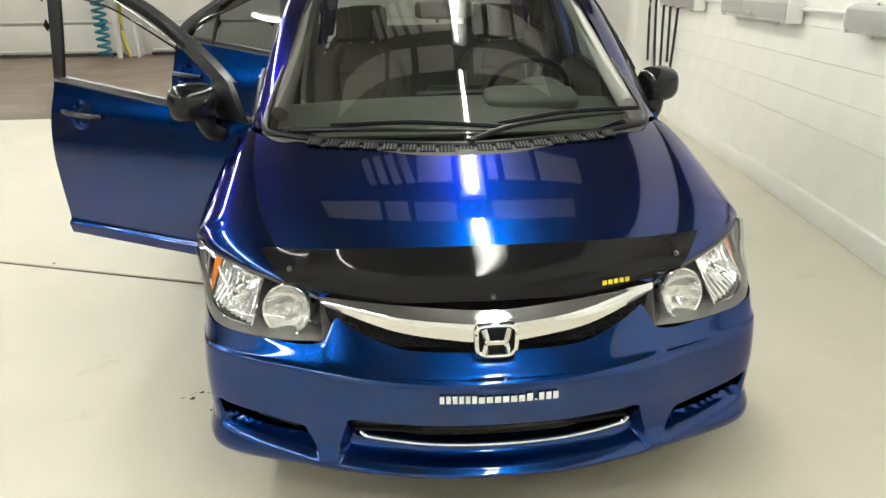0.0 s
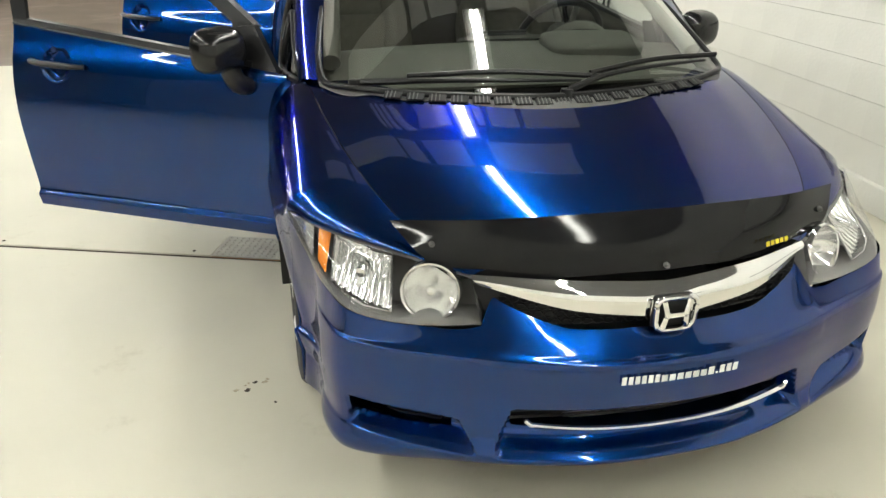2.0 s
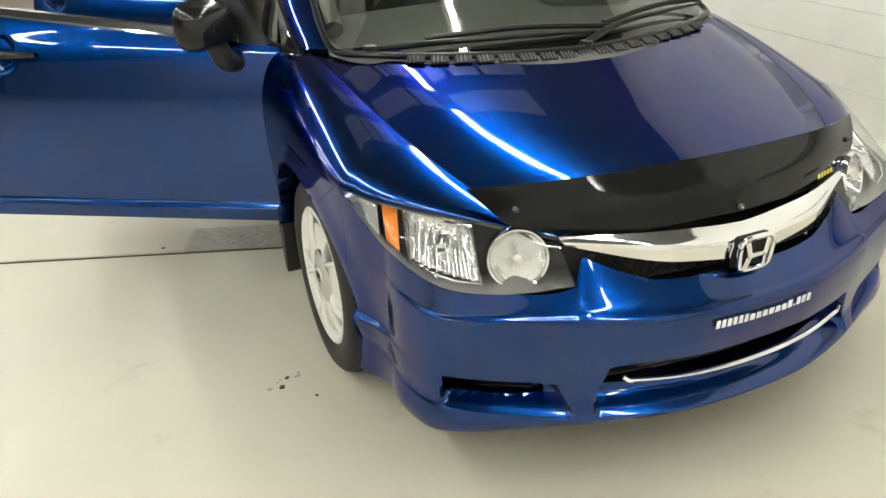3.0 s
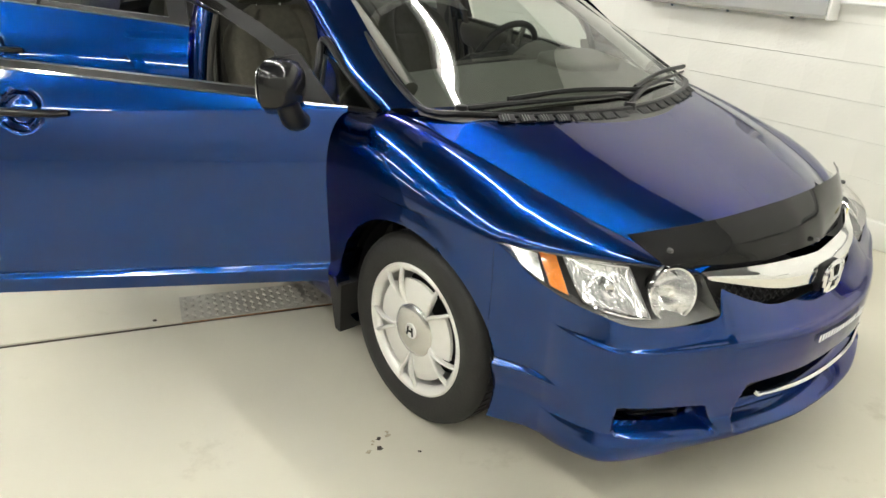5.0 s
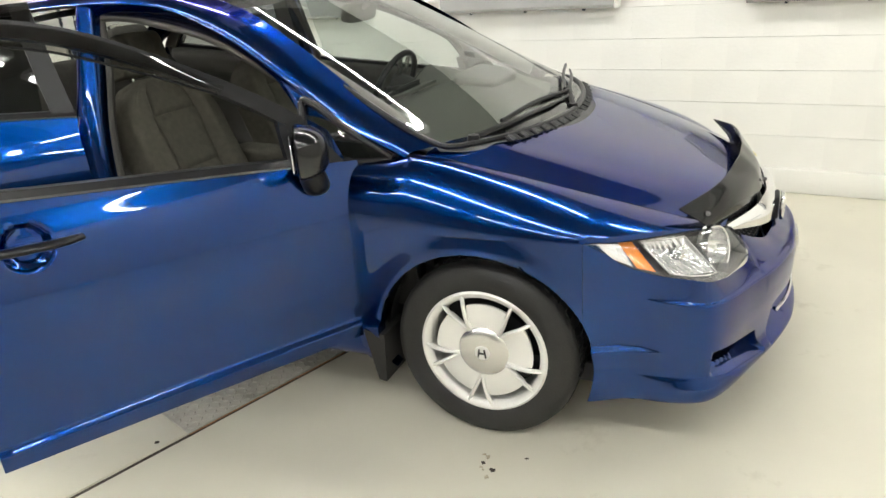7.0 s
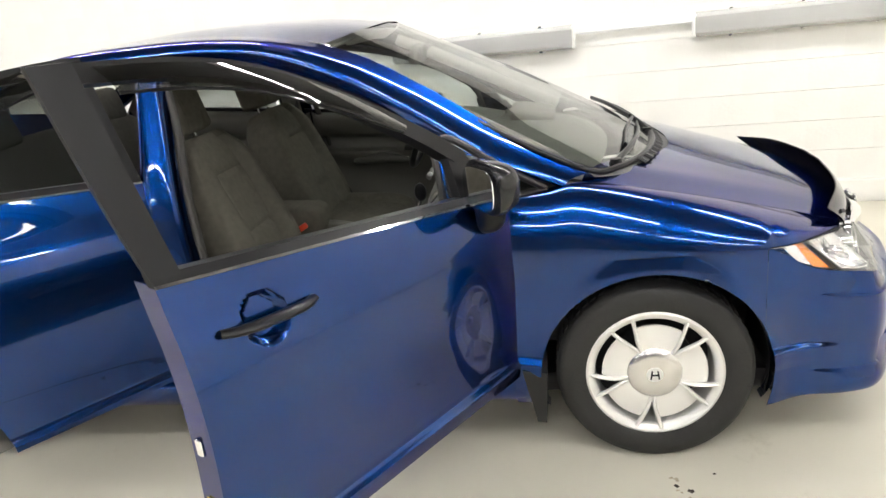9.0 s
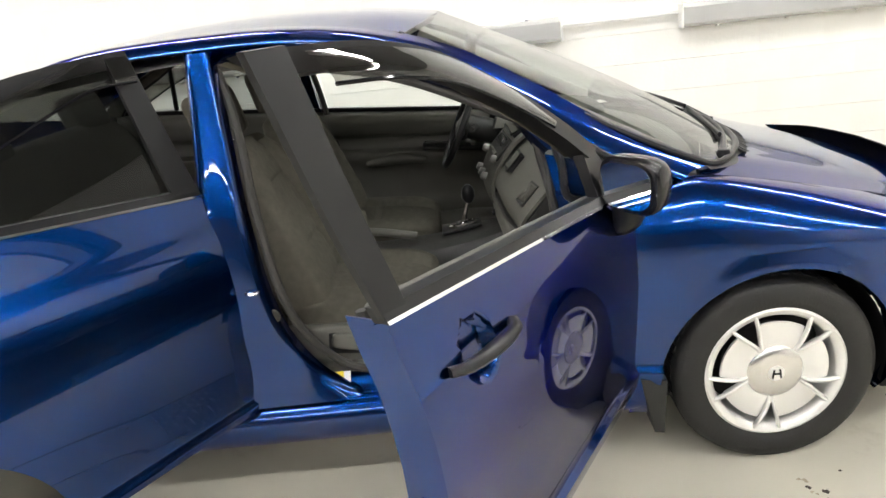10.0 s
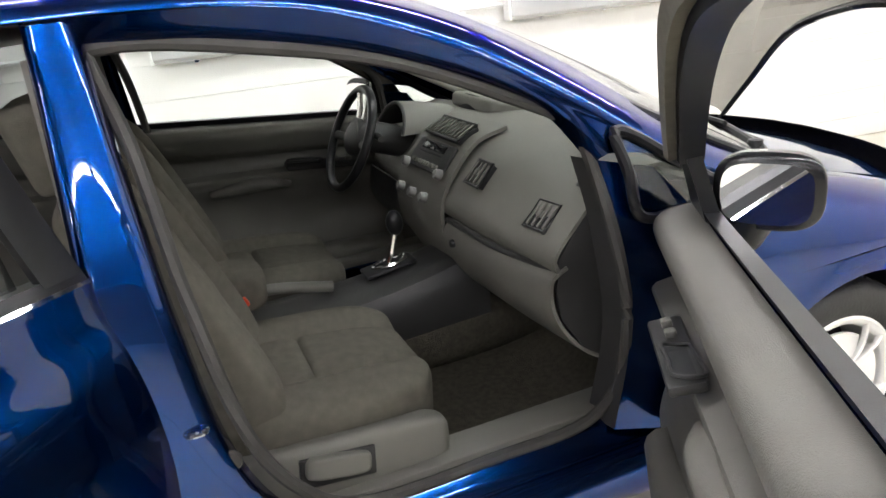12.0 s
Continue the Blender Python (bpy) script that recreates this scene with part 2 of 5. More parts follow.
def lathe(profile, n=48, bm=None, axis="x", place=(0, 0, 0)):
    """Turns (radius, offset) pairs round an axis."""
    bm = bm or bmesh.new()
    rings = []
    for r, o in profile:
        ring = []
        for k in range(n):
            a = 2 * math.pi * k / n
            c, s = r * math.cos(a), r * math.sin(a)
            ring.append(bm.verts.new(Vector((o, c, s) if axis == "x" else (c, o, s) if axis == "y" else (c, s, o)) + Vector(place)))
        rings.append(ring)
    for a, b in zip(rings, rings[1:]):
        for k in range(n):
            bm.faces.new((a[k], a[(k + 1) % n], b[(k + 1) % n], b[k]))
    bmesh.ops.recalc_face_normals(bm, faces=bm.faces[:])
    return bm


def plate(outline, y_axis, thickness, bm=None):
    """A flat piece from an outline of points, thick along a direction."""
    bm = bm or bmesh.new()
    k = Vector(y_axis) * thickness
    lo = [bm.verts.new(Vector(p)) for p in outline]
    hi = [bm.verts.new(Vector(p) + k) for p in outline]
    bm.faces.new(lo)
    bm.faces.new(hi[::-1])
    n = len(lo)
    for i in range(n):
        bm.faces.new((lo[i], hi[i], hi[(i + 1) % n], lo[(i + 1) % n]))
    bmesh.ops.recalc_face_normals(bm, faces=bm.faces[:])
    return bm


# ---- room ----
def room():
    # driver-side wall of painted concrete blocks, slightly askew to the car
    ang = 0.11
    a = math.atan(ang)
    start, end = -3.4, 15.0
    base = Vector((2.13, 0, 0))
    along = Vector((math.sin(a), math.cos(a), 0))
    out = Vector((-math.cos(a), math.sin(a), 0))
    m = Matrix.Translation(base) @ Matrix.Rotation(-a, 4, "Z")      # local y runs along the wall, local -x faces the room
    L0, L1 = start / math.cos(a), end / math.cos(a)
    wall = part("wall_east", box((0.2, L1 - L0, CEILING), (0.115, (L0 + L1) / 2, CEILING / 2), bevel=0), MORTAR, smooth=False)
    wall.matrix_world = m
    tagged(wall, "white painted concrete block wall with horizontal joints", "wall", kind="structure")
    shared = None
    rest = bmesh.new()
    n = 0
    rng = random.Random(4)
    for row in range(16):
        z = 0.16 + row * 0.2 + 0.095
        y = L0 + 0.2 + (0.2 if row % 2 else 0)
        while y < L1 - 0.2:
            push = rng.uniform(0, 0.0003)
            if -1.2 < y < 6.6 and row < 11:
                if shared is None:
                    b = box((0.03, 0.39995, 0.1978), (0, 0, 0), bevel=0)
                    shared = bpy.data.meshes.new("block")
                    b.to_mesh(shared)
                    b.free()
                    shared.materials.append(WALL)
                ob = new("block", shared)
                ob.parent = wall
                ob.location = (0.013 - push, y, z)
                n += 1
            else:
                box((0.03, 0.39995, 0.1980), (0.013 - push, y, z), bevel=0, bm=rest)
            y += 0.4
    r = part("block_field", rest, WALL, smooth=False)
    r.parent = wall
    tagged(r, "far blocks of the painted wall", kind="stuff")
    curb = part("baseboard", box((0.05, L1 - L0, 0.155), (-0.012, (L0 + L1) / 2, 0.0775), bevel=0.012), WALL)
    curb.matrix_world = m
    tagged(curb, "white painted concrete curb along the wall", "curb", kind="structure")

    floor = part("floor", box((16.5, 10.9, 0.2), (-5.4, 1.7, -0.1), bevel=0), FLOOR, smooth=False)
    tagged(floor, "glossy cream epoxy workshop floor with faint stains", "floor", kind="structure")
    far = part("floor_far", box((16.5, 8.3, 0.2), (-5.4, 11.3, -0.104), bevel=0), BROWN, smooth=False)
    tagged(far, "worn brown concrete floor by the garage doors", "floor", kind="structure")
    c = part("ceiling", box((18, 19.5, 0.1), (-5.4, 5.6, CEILING + 0.05), bevel=0), CEIL, smooth=False)
    tagged(c, "plain light workshop ceiling", "ceiling", kind="structure")
    # unseen walls; the west one is grey only to darken the car's reflections
    for name, size, at in (("wall_south", (18, 0.2, CEILING), (-5.4, -3.5, CEILING / 2)), ("wall_west", (0.2, 19, CEILING), (-13.6, 5.8, CEILING / 2))):
        w = part(name, box(size, at, bevel=0), UNSEEN_WALL if name == "wall_west" else WALL, smooth=False)
        tagged(w, "plain unseen wall closing the workshop", "wall", kind="structure")
    w = part("wall_north", box((18, 0.2, CEILING), (-5.0, 15.3, CEILING / 2), bevel=0), DOOR_WHITE, smooth=False)
    tagged(w, "white wall behind the garage doors", "wall", kind="structure")

    # sectional garage doors
    def garage_door(x0):
        g = empty("garage_door", (x0 + 1.5, 15.1, 0))
        tagged(g, "white sectional garage door with dark fittings", "garage door", "garage doors")
        for k in range(5):
            p = part("door_panel", box((3.0, 0.06, 0.59), (x0 + 1.5, 15.1, 0.36 + k * 0.6), bevel=0.012), DOOR_WHITE, g)
            part("stiffener", box((2.9, 0.03, 0.03), (x0 + 1.5, 15.055, 0.12 + k * 0.6), bevel=0.006), DOOR_WHITE, p)
            for dx in (0.35, 1.5, 2.65):
                part("hinge", plate([(x0 + dx - 0.07, 15.05, 0.66 + k * 0.6), (x0 + dx, 15.05, 0.53 + k * 0.6), (x0 + dx + 0.07, 15.05, 0.66 + k * 0.6), (x0 + dx, 15.05, 0.79 + k * 0.6)], (0, -1, 0), 0.02), BLACK, p)
        part("bottom_seal", box((3.0, 0.08, 0.06), (x0 + 1.5, 15.08, 0.03), bevel=0.01), SEAL, g)
    for x0 in (-12.6, -9.0, -5.4, -1.8):
        garage_door(x0)
    for x in (-9.3, -5.7, -2.1):
        b = part("post", box((0.30, 0.22, CEILING), (x, 14.95, CEILING / 2), bevel=0.02), HOUSING)
        tagged(b, "white steel post between garage doors", "post", "garage posts")
    hose = bmesh.new()
    pts = [Vector((-6.1 + 0.12 * math.cos(k * 0.9), 14.3 + 0.12 * math.sin(k * 0.9), 0.05 + k * 0.02)) for k in range(110)]
    rod(pts, 0.03, n=0, sides=6, bm=hose)
    tagged(part("coiled_hose", hose, TEAL), "coiled teal air hose hanging by a post", "hose")
    st = part("hose_stand", box((0.10, 0.10, 2.6), (-5.85, 14.4, 1.3), bevel=0.02), HOUSING)
    tagged(st, "white steel stand beside the coiled hose", "stand")
    tagged(part("air_line", rod([(-5.68, 14.3, 2.7), (-5.65, 14.3, 1.5), (-5.7, 14.3, 0.5), (-5.6, 14.3, 0.03)], 0.03, n=24), YELLOW_HOSE), "yellow air line hanging beside the stand", "hose")
    tagged(part("down_pipe", box((0.08, 0.08, 2.9), (-5.5, 14.5, 1.45), bevel=0.02), HOUSING), "white down pipe beside the stand", "pipe")

    # cables hanging on the block wall
    rng = random.Random(7)
    for k in range(5):
        y = 6.0 + 0.17 * k
        p0 = base + along * (y / math.cos(a)) + out * (0.06 + 0.02 * k)
        h = [p0 + Vector((0, 0, 2.7)), p0 + along * rng.uniform(-0.05, 0.05) + Vector((0, 0, 1.9)), p0 + along * rng.uniform(-0.12, 0.12) + Vector((0, 0, 1.2)), p0 + along * rng.uniform(-0.1, 0.1) + Vector((0, 0, rng.uniform(0.4, 0.8)))]
        tagged(part("hanging_cable", rod(h, 0.014, n=30, sides=8), CABLE), "black cable hanging on the block wall", "cable", "hanging cables")
    pil = part("pilaster", box((0.22, 0.5, CEILING), (0, 0, CEILING / 2), bevel=0.02), WALL)
    pil.location = base + along * 7.3 + out * 0.12
    pil.rotation_euler.z = -a
    tagged(pil, "white painted pilaster on the block wall", "pilaster", kind="structure")

    # wall lamps of clear plastic joined by conduit
    def wall_lamp(s, z):
        e = empty("wall_lamp", (0, 0, 0))
        tagged(e, "clear plastic fluorescent batten lamp on the wall", "wall lamp", "wall lamps")
        part("housing", box((0.05, 1.24, 0.13), (-0.03, 0, 0), bevel=0.015), HOUSING, e)
        cov = bmesh.new()
        prof = [(-0.058, 0.078), (-0.10, 0.072), (-0.128, 0.05), (-0.135, 0.0), (-0.128, -0.05), (-0.10, -0.072), (-0.058, -0.078)]
        grid(lambda u, v: (prof[round(v * 6)][0], -0.64 + 1.28 * u, prof[round(v * 6)][1]), 20, 6, bm=cov)
        part("cover", thick(cov, 0.004), POLYCARB, e)
        for q in (-0.032, 0.032):
            part("tube", rod([(-0.09, -0.58, q), (-0.09, 0.58, q)], 0.013, n=2, sides=10), HOUSING, e)
        for q in (-0.42, 0.0, 0.42):
            for top in (-1, 1):
                part("clip", box((0.028, 0.026, 0.020), (-0.064, q, 0.080 * top), (0, 0, 0), bevel=0.004), CHROME, e)
        for k in range(5):
            part("rib", rod([(-0.131 + 0.004 * abs(k - 2), -0.62, 0.020 * (k - 2)), (-0.131 + 0.004 * abs(k - 2), 0.62, 0.020 * (k - 2))], 0.0022, n=2, sides=6), POLYCARB, e)
        for q in (-0.645, 0.645):
            part("end_cap", box((0.10, 0.02, 0.15), (-0.075, q, 0), bevel=0.008), HOUSING, e)
        e.matrix_world = Matrix.Translation(base + along * s + Vector((0, 0, z))) @ Matrix.Rotation(-a, 4, "Z")
    for k in range(-1, 4):
        s = -0.36 + 2.06 * k
        wall_lamp(s, 1.235)
        c = base + along * (s + 1.03) + out * 0.04 + Vector((0, 0, 1.255))
        if k < 3:
            tagged(part("conduit", rod([c - along * 0.40, c + along * 0.40], 0.012, n=2), HOUSING), "thin grey conduit between wall lamps", "conduit", "conduits")

    # ceiling lamps
    def ceiling_lamp(x, y):
        e = empty("ceiling_lamp", (x, y, CEILING))
        tagged(e, "bright twin-tube fluorescent ceiling lamp", "ceiling lamp", "ceiling lamps")
        part("housing", box((0.20, 2.44, 0.06), (x, y, CEILING - 0.03), bevel=0.01), HOUSING, e)
        for d in (-0.024, 0.024):
            part("tube", rod([(x + d, y - 1.19, CEILING - 0.085), (x + d, y + 1.19, CEILING - 0.085)], 0.019, n=2, sides=8), TUBE, e)
    for x in (0.36, -2.9, -6.0):
        for y in (-1.85, 0.95, 3.75, 6.55):
            ceiling_lamp(x, y)
    # extra unseen lamps, added to brighten the garage door end
    for x in (-11.0, -8.0, -5.0, -2.0):
        for y in (10.0, 13.2):
            ceiling_lamp(x, y)

    # white boards fixed under the dark ceiling
    def ceiling_board(x0, x1, y0, y1, turn=0.0):
        b = part("ceiling_board", box((x1 - x0, y1 - y0, 0.03), ((x0 + x1) / 2, (y0 + y1) / 2, CEILING - 0.016), (0, 0, turn), bevel=0.005), HOUSING)
        tagged(b, "white painted board under the dark ceiling", "ceiling board", "ceiling boards")
    for x0, x1 in ((-0.08, 0.22), (0.50, 0.58), (0.64, 0.92), (0.98, 1.45)):
        ceiling_board(x0, x1, 2.72, 3.10)
    for k in range(4):
        ceiling_board(-0.62 + 0.13 * k, -0.54 + 0.13 * k, 2.70, 3.10, 14)
    for x0, x1 in ((-1.15, -0.50), (-0.44, -0.20), (-0.14, 0.22), (0.50, 1.30)):
        ceiling_board(x0, x1, 2.16, 2.50)

    # covered drain across the floor
    d = Vector((2.05, -0.73, 0)).normalized()
    nrm = Vector((-d.y, d.x, 0))
    q = Vector((-1.17, 1.915, 0))

    def slab(s0, s1, w0, w1, z0, z1, name, material, label, cat):
        pts = [q + d * s0 + nrm * w0, q + d * s1 + nrm * w0, q + d * s1 + nrm * w1, q + d * s0 + nrm * w1]
        return tagged(part(name, plate([p + Vector((0, 0, z0)) for p in pts], (0, 0, 1), z1 - z0), material, smooth=False), label, cat)
    slab(-6.0, 1.75, -0.008, 0.004, 0.0, 0.002, "drain_joint", GAP, "dark dirty joint along the drain cover", "joint")
    slab(0.0, 1.75, -0.002, 0.003, 0.001, 0.004, "rusty_edge", RUST, "rusty steel edge of the drain cover", "edge")
    for s0, s1 in ((-4.0, -2.006), (-2.0, -0.006)):
        cover = slab(s0, s1, 0.01, 0.235, 0.0, 0.005, "drain_cover", FLOOR, "cream painted smooth drain cover plate with screws", "drain cover")
        for t in (0.08, 0.95, 1.9):
            c = q + d * (s0 + t) + nrm * 0.05
            part("screw", lathe([(0.0, 0.0065), (0.008, 0.0065), (0.009, 0.005)], 12, axis="z", place=c), GAP, cover, "dark countersunk screw")
    pl = slab(0.0, 1.75, 0.01, 0.235, 0.0, 0.005, "tread_plate", STEEL, "worn diamond tread plate over the drain", "tread plate")
    tread = bmesh.new()
    for i in range(58):
        for j in range(8):
            c = q + d * (0.02 + i * 0.0295) + nrm * (0.027 + j * 0.0268) + Vector((0, 0, 0.0055))
            ax = (d + nrm * (1 if (i + j) % 2 else -1)).normalized()
            sd = Vector((-ax.y, ax.x, 0))
            v = [tread.verts.new(p) for p in (c - ax * 0.013, c - sd * 0.0042, c + ax * 0.013, c + sd * 0.0042, c + Vector((0, 0, 0.0052)))]
            for k in range(4):
                tread.faces.new((v[k], v[(k + 1) % 4], v[4]))
    tp = part("tread", tread, STEEL, pl, smooth=False)
    tagged(tp, "raised diamond pattern", kind="stuff")
    # stains on the floor near the front wheel
    rng = random.Random(11)
    for cx, cy, n, r in ((-0.978, 0.855, 6, 0.040), (-0.909, 0.731, 1, 0.010), (-1.02, 0.82, 2, 0.03)):
        for k in range(n):
            bm = bmesh.new()
            px, py, rr = cx + rng.uniform(-r, r), cy + rng.uniform(-r, r) * 0.4, rng.uniform(0.003, 0.009)
            vs = [bm.verts.new((px + rr * rng.uniform(0.5, 1.6) * math.cos(t), py + rr * rng.uniform(0.5, 1.6) * math.sin(t), 0.0012)) for t in (k2 * math.pi / 5 for k2 in range(10))]
            bm.faces.new(vs)
            tagged(part("floor_chip", bm, STAIN if k else GAP, smooth=False), "small brown chipped stain in the floor coating", "stain", "floor chips")


room()

# ---- car: shape ----
SIDE = [(0.16, 0.770), (0.24, 0.825), (0.33, 0.852), (0.365, 0.860), (0.378, 0.861), (0.392, 0.848), (0.43, 0.848), (0.55, 0.858), (0.70, 0.866), (0.82, 0.858), (0.92, 0.838), (1.0, 0.810), (1.20, 0.755), (1.44, 0.685)]
TAPER = [(0.40, -0.075), (0.55, -0.030), (0.75, -0.004), (0.95, 0.004), (1.36, 0.0), (3.3, 0.0), (3.9, -0.02), (4.4, -0.10)]
WHEEL_Y, WHEEL_Z, ARCH = 0.90, 0.315, 0.365
REAR_Y = 3.60


def side(y, z):
    """Half width of the body at a station and height."""
    return cr(SIDE, z) + cr(TAPER, y)


def belt(y):
    return 0.932 + 0.100 * (y - 1.30)


HOOD_EDGE = [(0.20, 0.440, 0.668), (0.30, 0.520, 0.712), (0.42, 0.590, 0.762), (0.60, 0.652, 0.822), (0.85, 0.703, 0.892), (1.12, 0.735, 0.948), (1.22, 0.748, 0.935), (1.36, 0.775, 0.925)]
LAMP_TOP = [(0.20, 0.440, 0.668), (0.28, 0.560, 0.694), (0.38, 0.690, 0.714), (0.48, 0.785, 0.724), (0.565, 0.832, 0.730)]


def shoulder(y, v):
    """Fender crown from the lamp or flank (v = 0) to the bonnet edge (v = 1)."""
    hx, hz = cr(HOOD_EDGE, y)
    if y < 0.565:
        bx, bz = cr(LAMP_TOP, y)
    else:
        bz = 0.73
        bx = side(y, bz)
    a = v * math.pi / 2
    return Vector((-(hx + (bx - hx) * math.cos(a)**0.9), y, bz + (hz - bz) * math.sin(a)**1.1))


car = empty("car", (0, 1.8, 0))
ORIGIN[car] = Vector((0, 0, 0))
car.location = (0, 0, 0)
tagged(car, "blue metallic four-door sedan with two doors standing open", "car")


def both(name, make, material, label=""):
    """The same part on each flank."""
    a = part(name, make(), material, car, label)
    b = part(name, flip(make()), material, car, label)
    return a, b


# ---- car: front ----
PLAN = [(0.0, -0.0275), (0.07, -0.0265), (0.20, -0.014), (0.38, 0.034), (0.54, 0.096), (0.69, 0.158), (0.762, 0.212), (0.792, 0.30), (0.812, 0.42), (0.834, 0.566)]
BUMPER_TOP = [(0.0, 0.556, 0.085), (0.20, 0.558, 0.084), (0.27, 0.565, 0.082), (0.35, 0.590, 0.088), (0.42, 0.618, 0.098), (0.446, 0.624, 0.100), (0.464, 0.572, 0.062), (0.60, 0.571, 0.045), (0.74, 0.596, 0.030), (0.80, 0.625, 0.018), (0.818, 0.665, 0.008), (0.828, 0.728, 0.0)]
plan_line = curve([(x, y, 0) for x, y in PLAN], 72)


def ramp(d, w):
    d = max(0.0, min(1.0, d / w))
    return d * d * (3 - 2 * d)


def scoop(x, z):
    """Depth of the hollows under the intake and the fog blanks, on each side of a wedge-shaped strut."""
    mid = 0.424 - 0.040 * (z - 0.242) / 0.13
    a = 0.045 * ramp(z - 0.240, 0.042) * ramp(mid - x, 0.014) * ramp(0.384 - z, 0.008)
    inner = 0.452 + 0.042 * (z - 0.242) / 0.09
    floor_z = 0.240 + 0.15 * (x - 0.45)
    roof_z = 0.340 + 0.16 * (x - 0.49)
    b = 0.045 * ramp(z - floor_z, 0.042) * ramp(x - inner, 0.016) * ramp(roof_z - z, 0.008) * ramp(0.742 - x, 0.012)
    return a + b


def bumper_point(u, v):
    i = u * 72
    p = plan_line[min(int(i), 71)].lerp(plan_line[min(int(i), 71) + 1], i - min(int(i), 71))
    q0, q1 = plan_line[max(int(i) - 1, 0)], plan_line[min(int(i) + 1, 72)]
    d = (q1 - q0).normalized()
    nin = Vector((-d.y, d.x, 0))
    top, inset = cr(BUMPER_TOP, p.x)
    crease = 0.505 + 0.055 * u**2
    k = max(0.0, 1 - u)**0.5
    low = 0.216 - 0.022 * u
    keys = [(0.0, low, 0.045), (0.08, low + 0.010, 0.006), (0.17, 0.245, -0.012 * k), (0.26, 0.285, 0.012 * k - 0.006 * (1 - k)), (0.30, 0.300, 0.014 * k + 0.004 * (1 - k)), (0.45, 0.36, 0.012 * k), (0.66, 0.44, 0.004), (0.82, crease, 0.010), (0.88, crease + 0.2 * (top - crease), 0.010 + 0.3 * inset), (1.0, top, 0.006 + inset)]
    z, off = cr(keys, v)
    w = p + nin * off
    w += nin * scoop(w.x, z)
    y = w.y
    blend = max(0.0, min(1.0, (u - 0.74) / 0.22))
    blend = blend * blend * (3 - 2 * blend)
    flare = 0.012 * math.exp(-((max(math.hypot(y - WHEEL_Y, z - WHEEL_Z), ARCH) - ARCH) / 0.045)**2)
    w.x += (side(y, max(z, 0.31)) + flare - w.x) * blend
    if y > 0.5 and math.hypot(y - WHEEL_Y, z - WHEEL_Z) < ARCH:
        y = WHEEL_Y - math.sqrt(ARCH**2 - (z - WHEEL_Z)**2)
    return Vector((-w.x, y, z))


GRILLE_LOW = [(-0.378, 0.374), (-0.366, 0.302), (-0.20, 0.288), (0.20, 0.288), (0.366, 0.302), (0.378, 0.374)]
FOG = [(-0.732, 0.374), (-0.722, 0.316), (-0.60, 0.296), (-0.500, 0.288), (-0.500, 0.332)]


def inside(poly, x, z):
    hit = False
    for (x0, z0), (x1, z1) in zip(poly, poly[1:] + poly[:1]):
        if (z0 > z) != (z1 > z) and x < (x1 - x0) * (z - z0) / (z1 - z0) + x0:
            hit = not hit
    return hit


def nearest(poly, x, z):
    best, place = 9.0, None
    for (x0, z0), (x1, z1) in zip(poly, poly[1:] + poly[:1]):
        t = max(0, min(1, ((x - x0) * (x1 - x0) + (z - z0) * (z1 - z0)) / ((x1 - x0)**2 + (z1 - z0)**2)))
        px, pz = x0 + t * (x1 - x0), z0 + t * (z1 - z0)
        dd = math.hypot(x - px, z - pz)
        if dd < best:
            best, place = dd, (px, pz)
    return best, place


def open_up(bm, polys, snap, depth, ax=0):
    """Opens outlines in a sheet and folds the rim inwards."""
    for poly in polys:
        for v in bm.verts:
            d, p = nearest(poly, v.co[ax], v.co.z)
            if d < snap:
                v.co[ax], v.co.z = p
        gone = [f for f in bm.faces if inside(poly, f.calc_center_median()[ax], f.calc_center_median().z)]
        edge = {e for f in gone for e in f.edges}
        rim = [e for e in edge if any(g not in gone for g in e.link_faces)]
        gone_set = set(gone)
        rim = [e for e in edge if any(g not in gone_set for g in e.link_faces)]
        bmesh.ops.delete(bm, geom=gone, context="FACES")
        ex = bmesh.ops.extrude_edge_only(bm, edges=[e for e in rim if e.is_valid])["geom"]
        for g in ex:
            if isinstance(g, bmesh.types.BMVert):
                g.co += Vector(depth)
    bmesh.ops.delete(bm, geom=[v for v in bm.verts if not v.link_faces], context="VERTS")
    return bm


bm = mirrored(grid(bumper_point, 190, 104))
open_up(bm, [GRILLE_LOW, FOG, [(-x, z) for x, z in FOG][::-1]], 0.0042, (0, 0.055, 0))
bmesh.ops.recalc_face_normals(bm, faces=bm.faces[:])
bumper = part("bumper", bm, PAINT, car, "blue painted front bumper")
# lower intake: mesh behind and a bright bar
part("intake_backing", box((0.82, 0.02, 0.11), (0, 0.125, 0.345), bevel=0.004), DARK, bumper)
for k in range(4):
    part("intake_slat", rod([(-0.39, 0.105, 0.315 + k * 0.02), (0, 0.055, 0.315 + k * 0.02), (0.39, 0.105, 0.315 + k * 0.02)], 0.004, n=12, sides=6), BLACK, bumper)
part("intake_bar", rod([(-0.350, 0.036, 0.352), (-0.338, 0.030, 0.341), (-0.18, -0.006, 0.330), (0, -0.018, 0.327), (0.18, -0.006, 0.330), (0.338, 0.030, 0.341), (0.350, 0.036, 0.352)], 0.0065, n=40, sides=8), CHROME, bumper, "thin bright chrome bar")
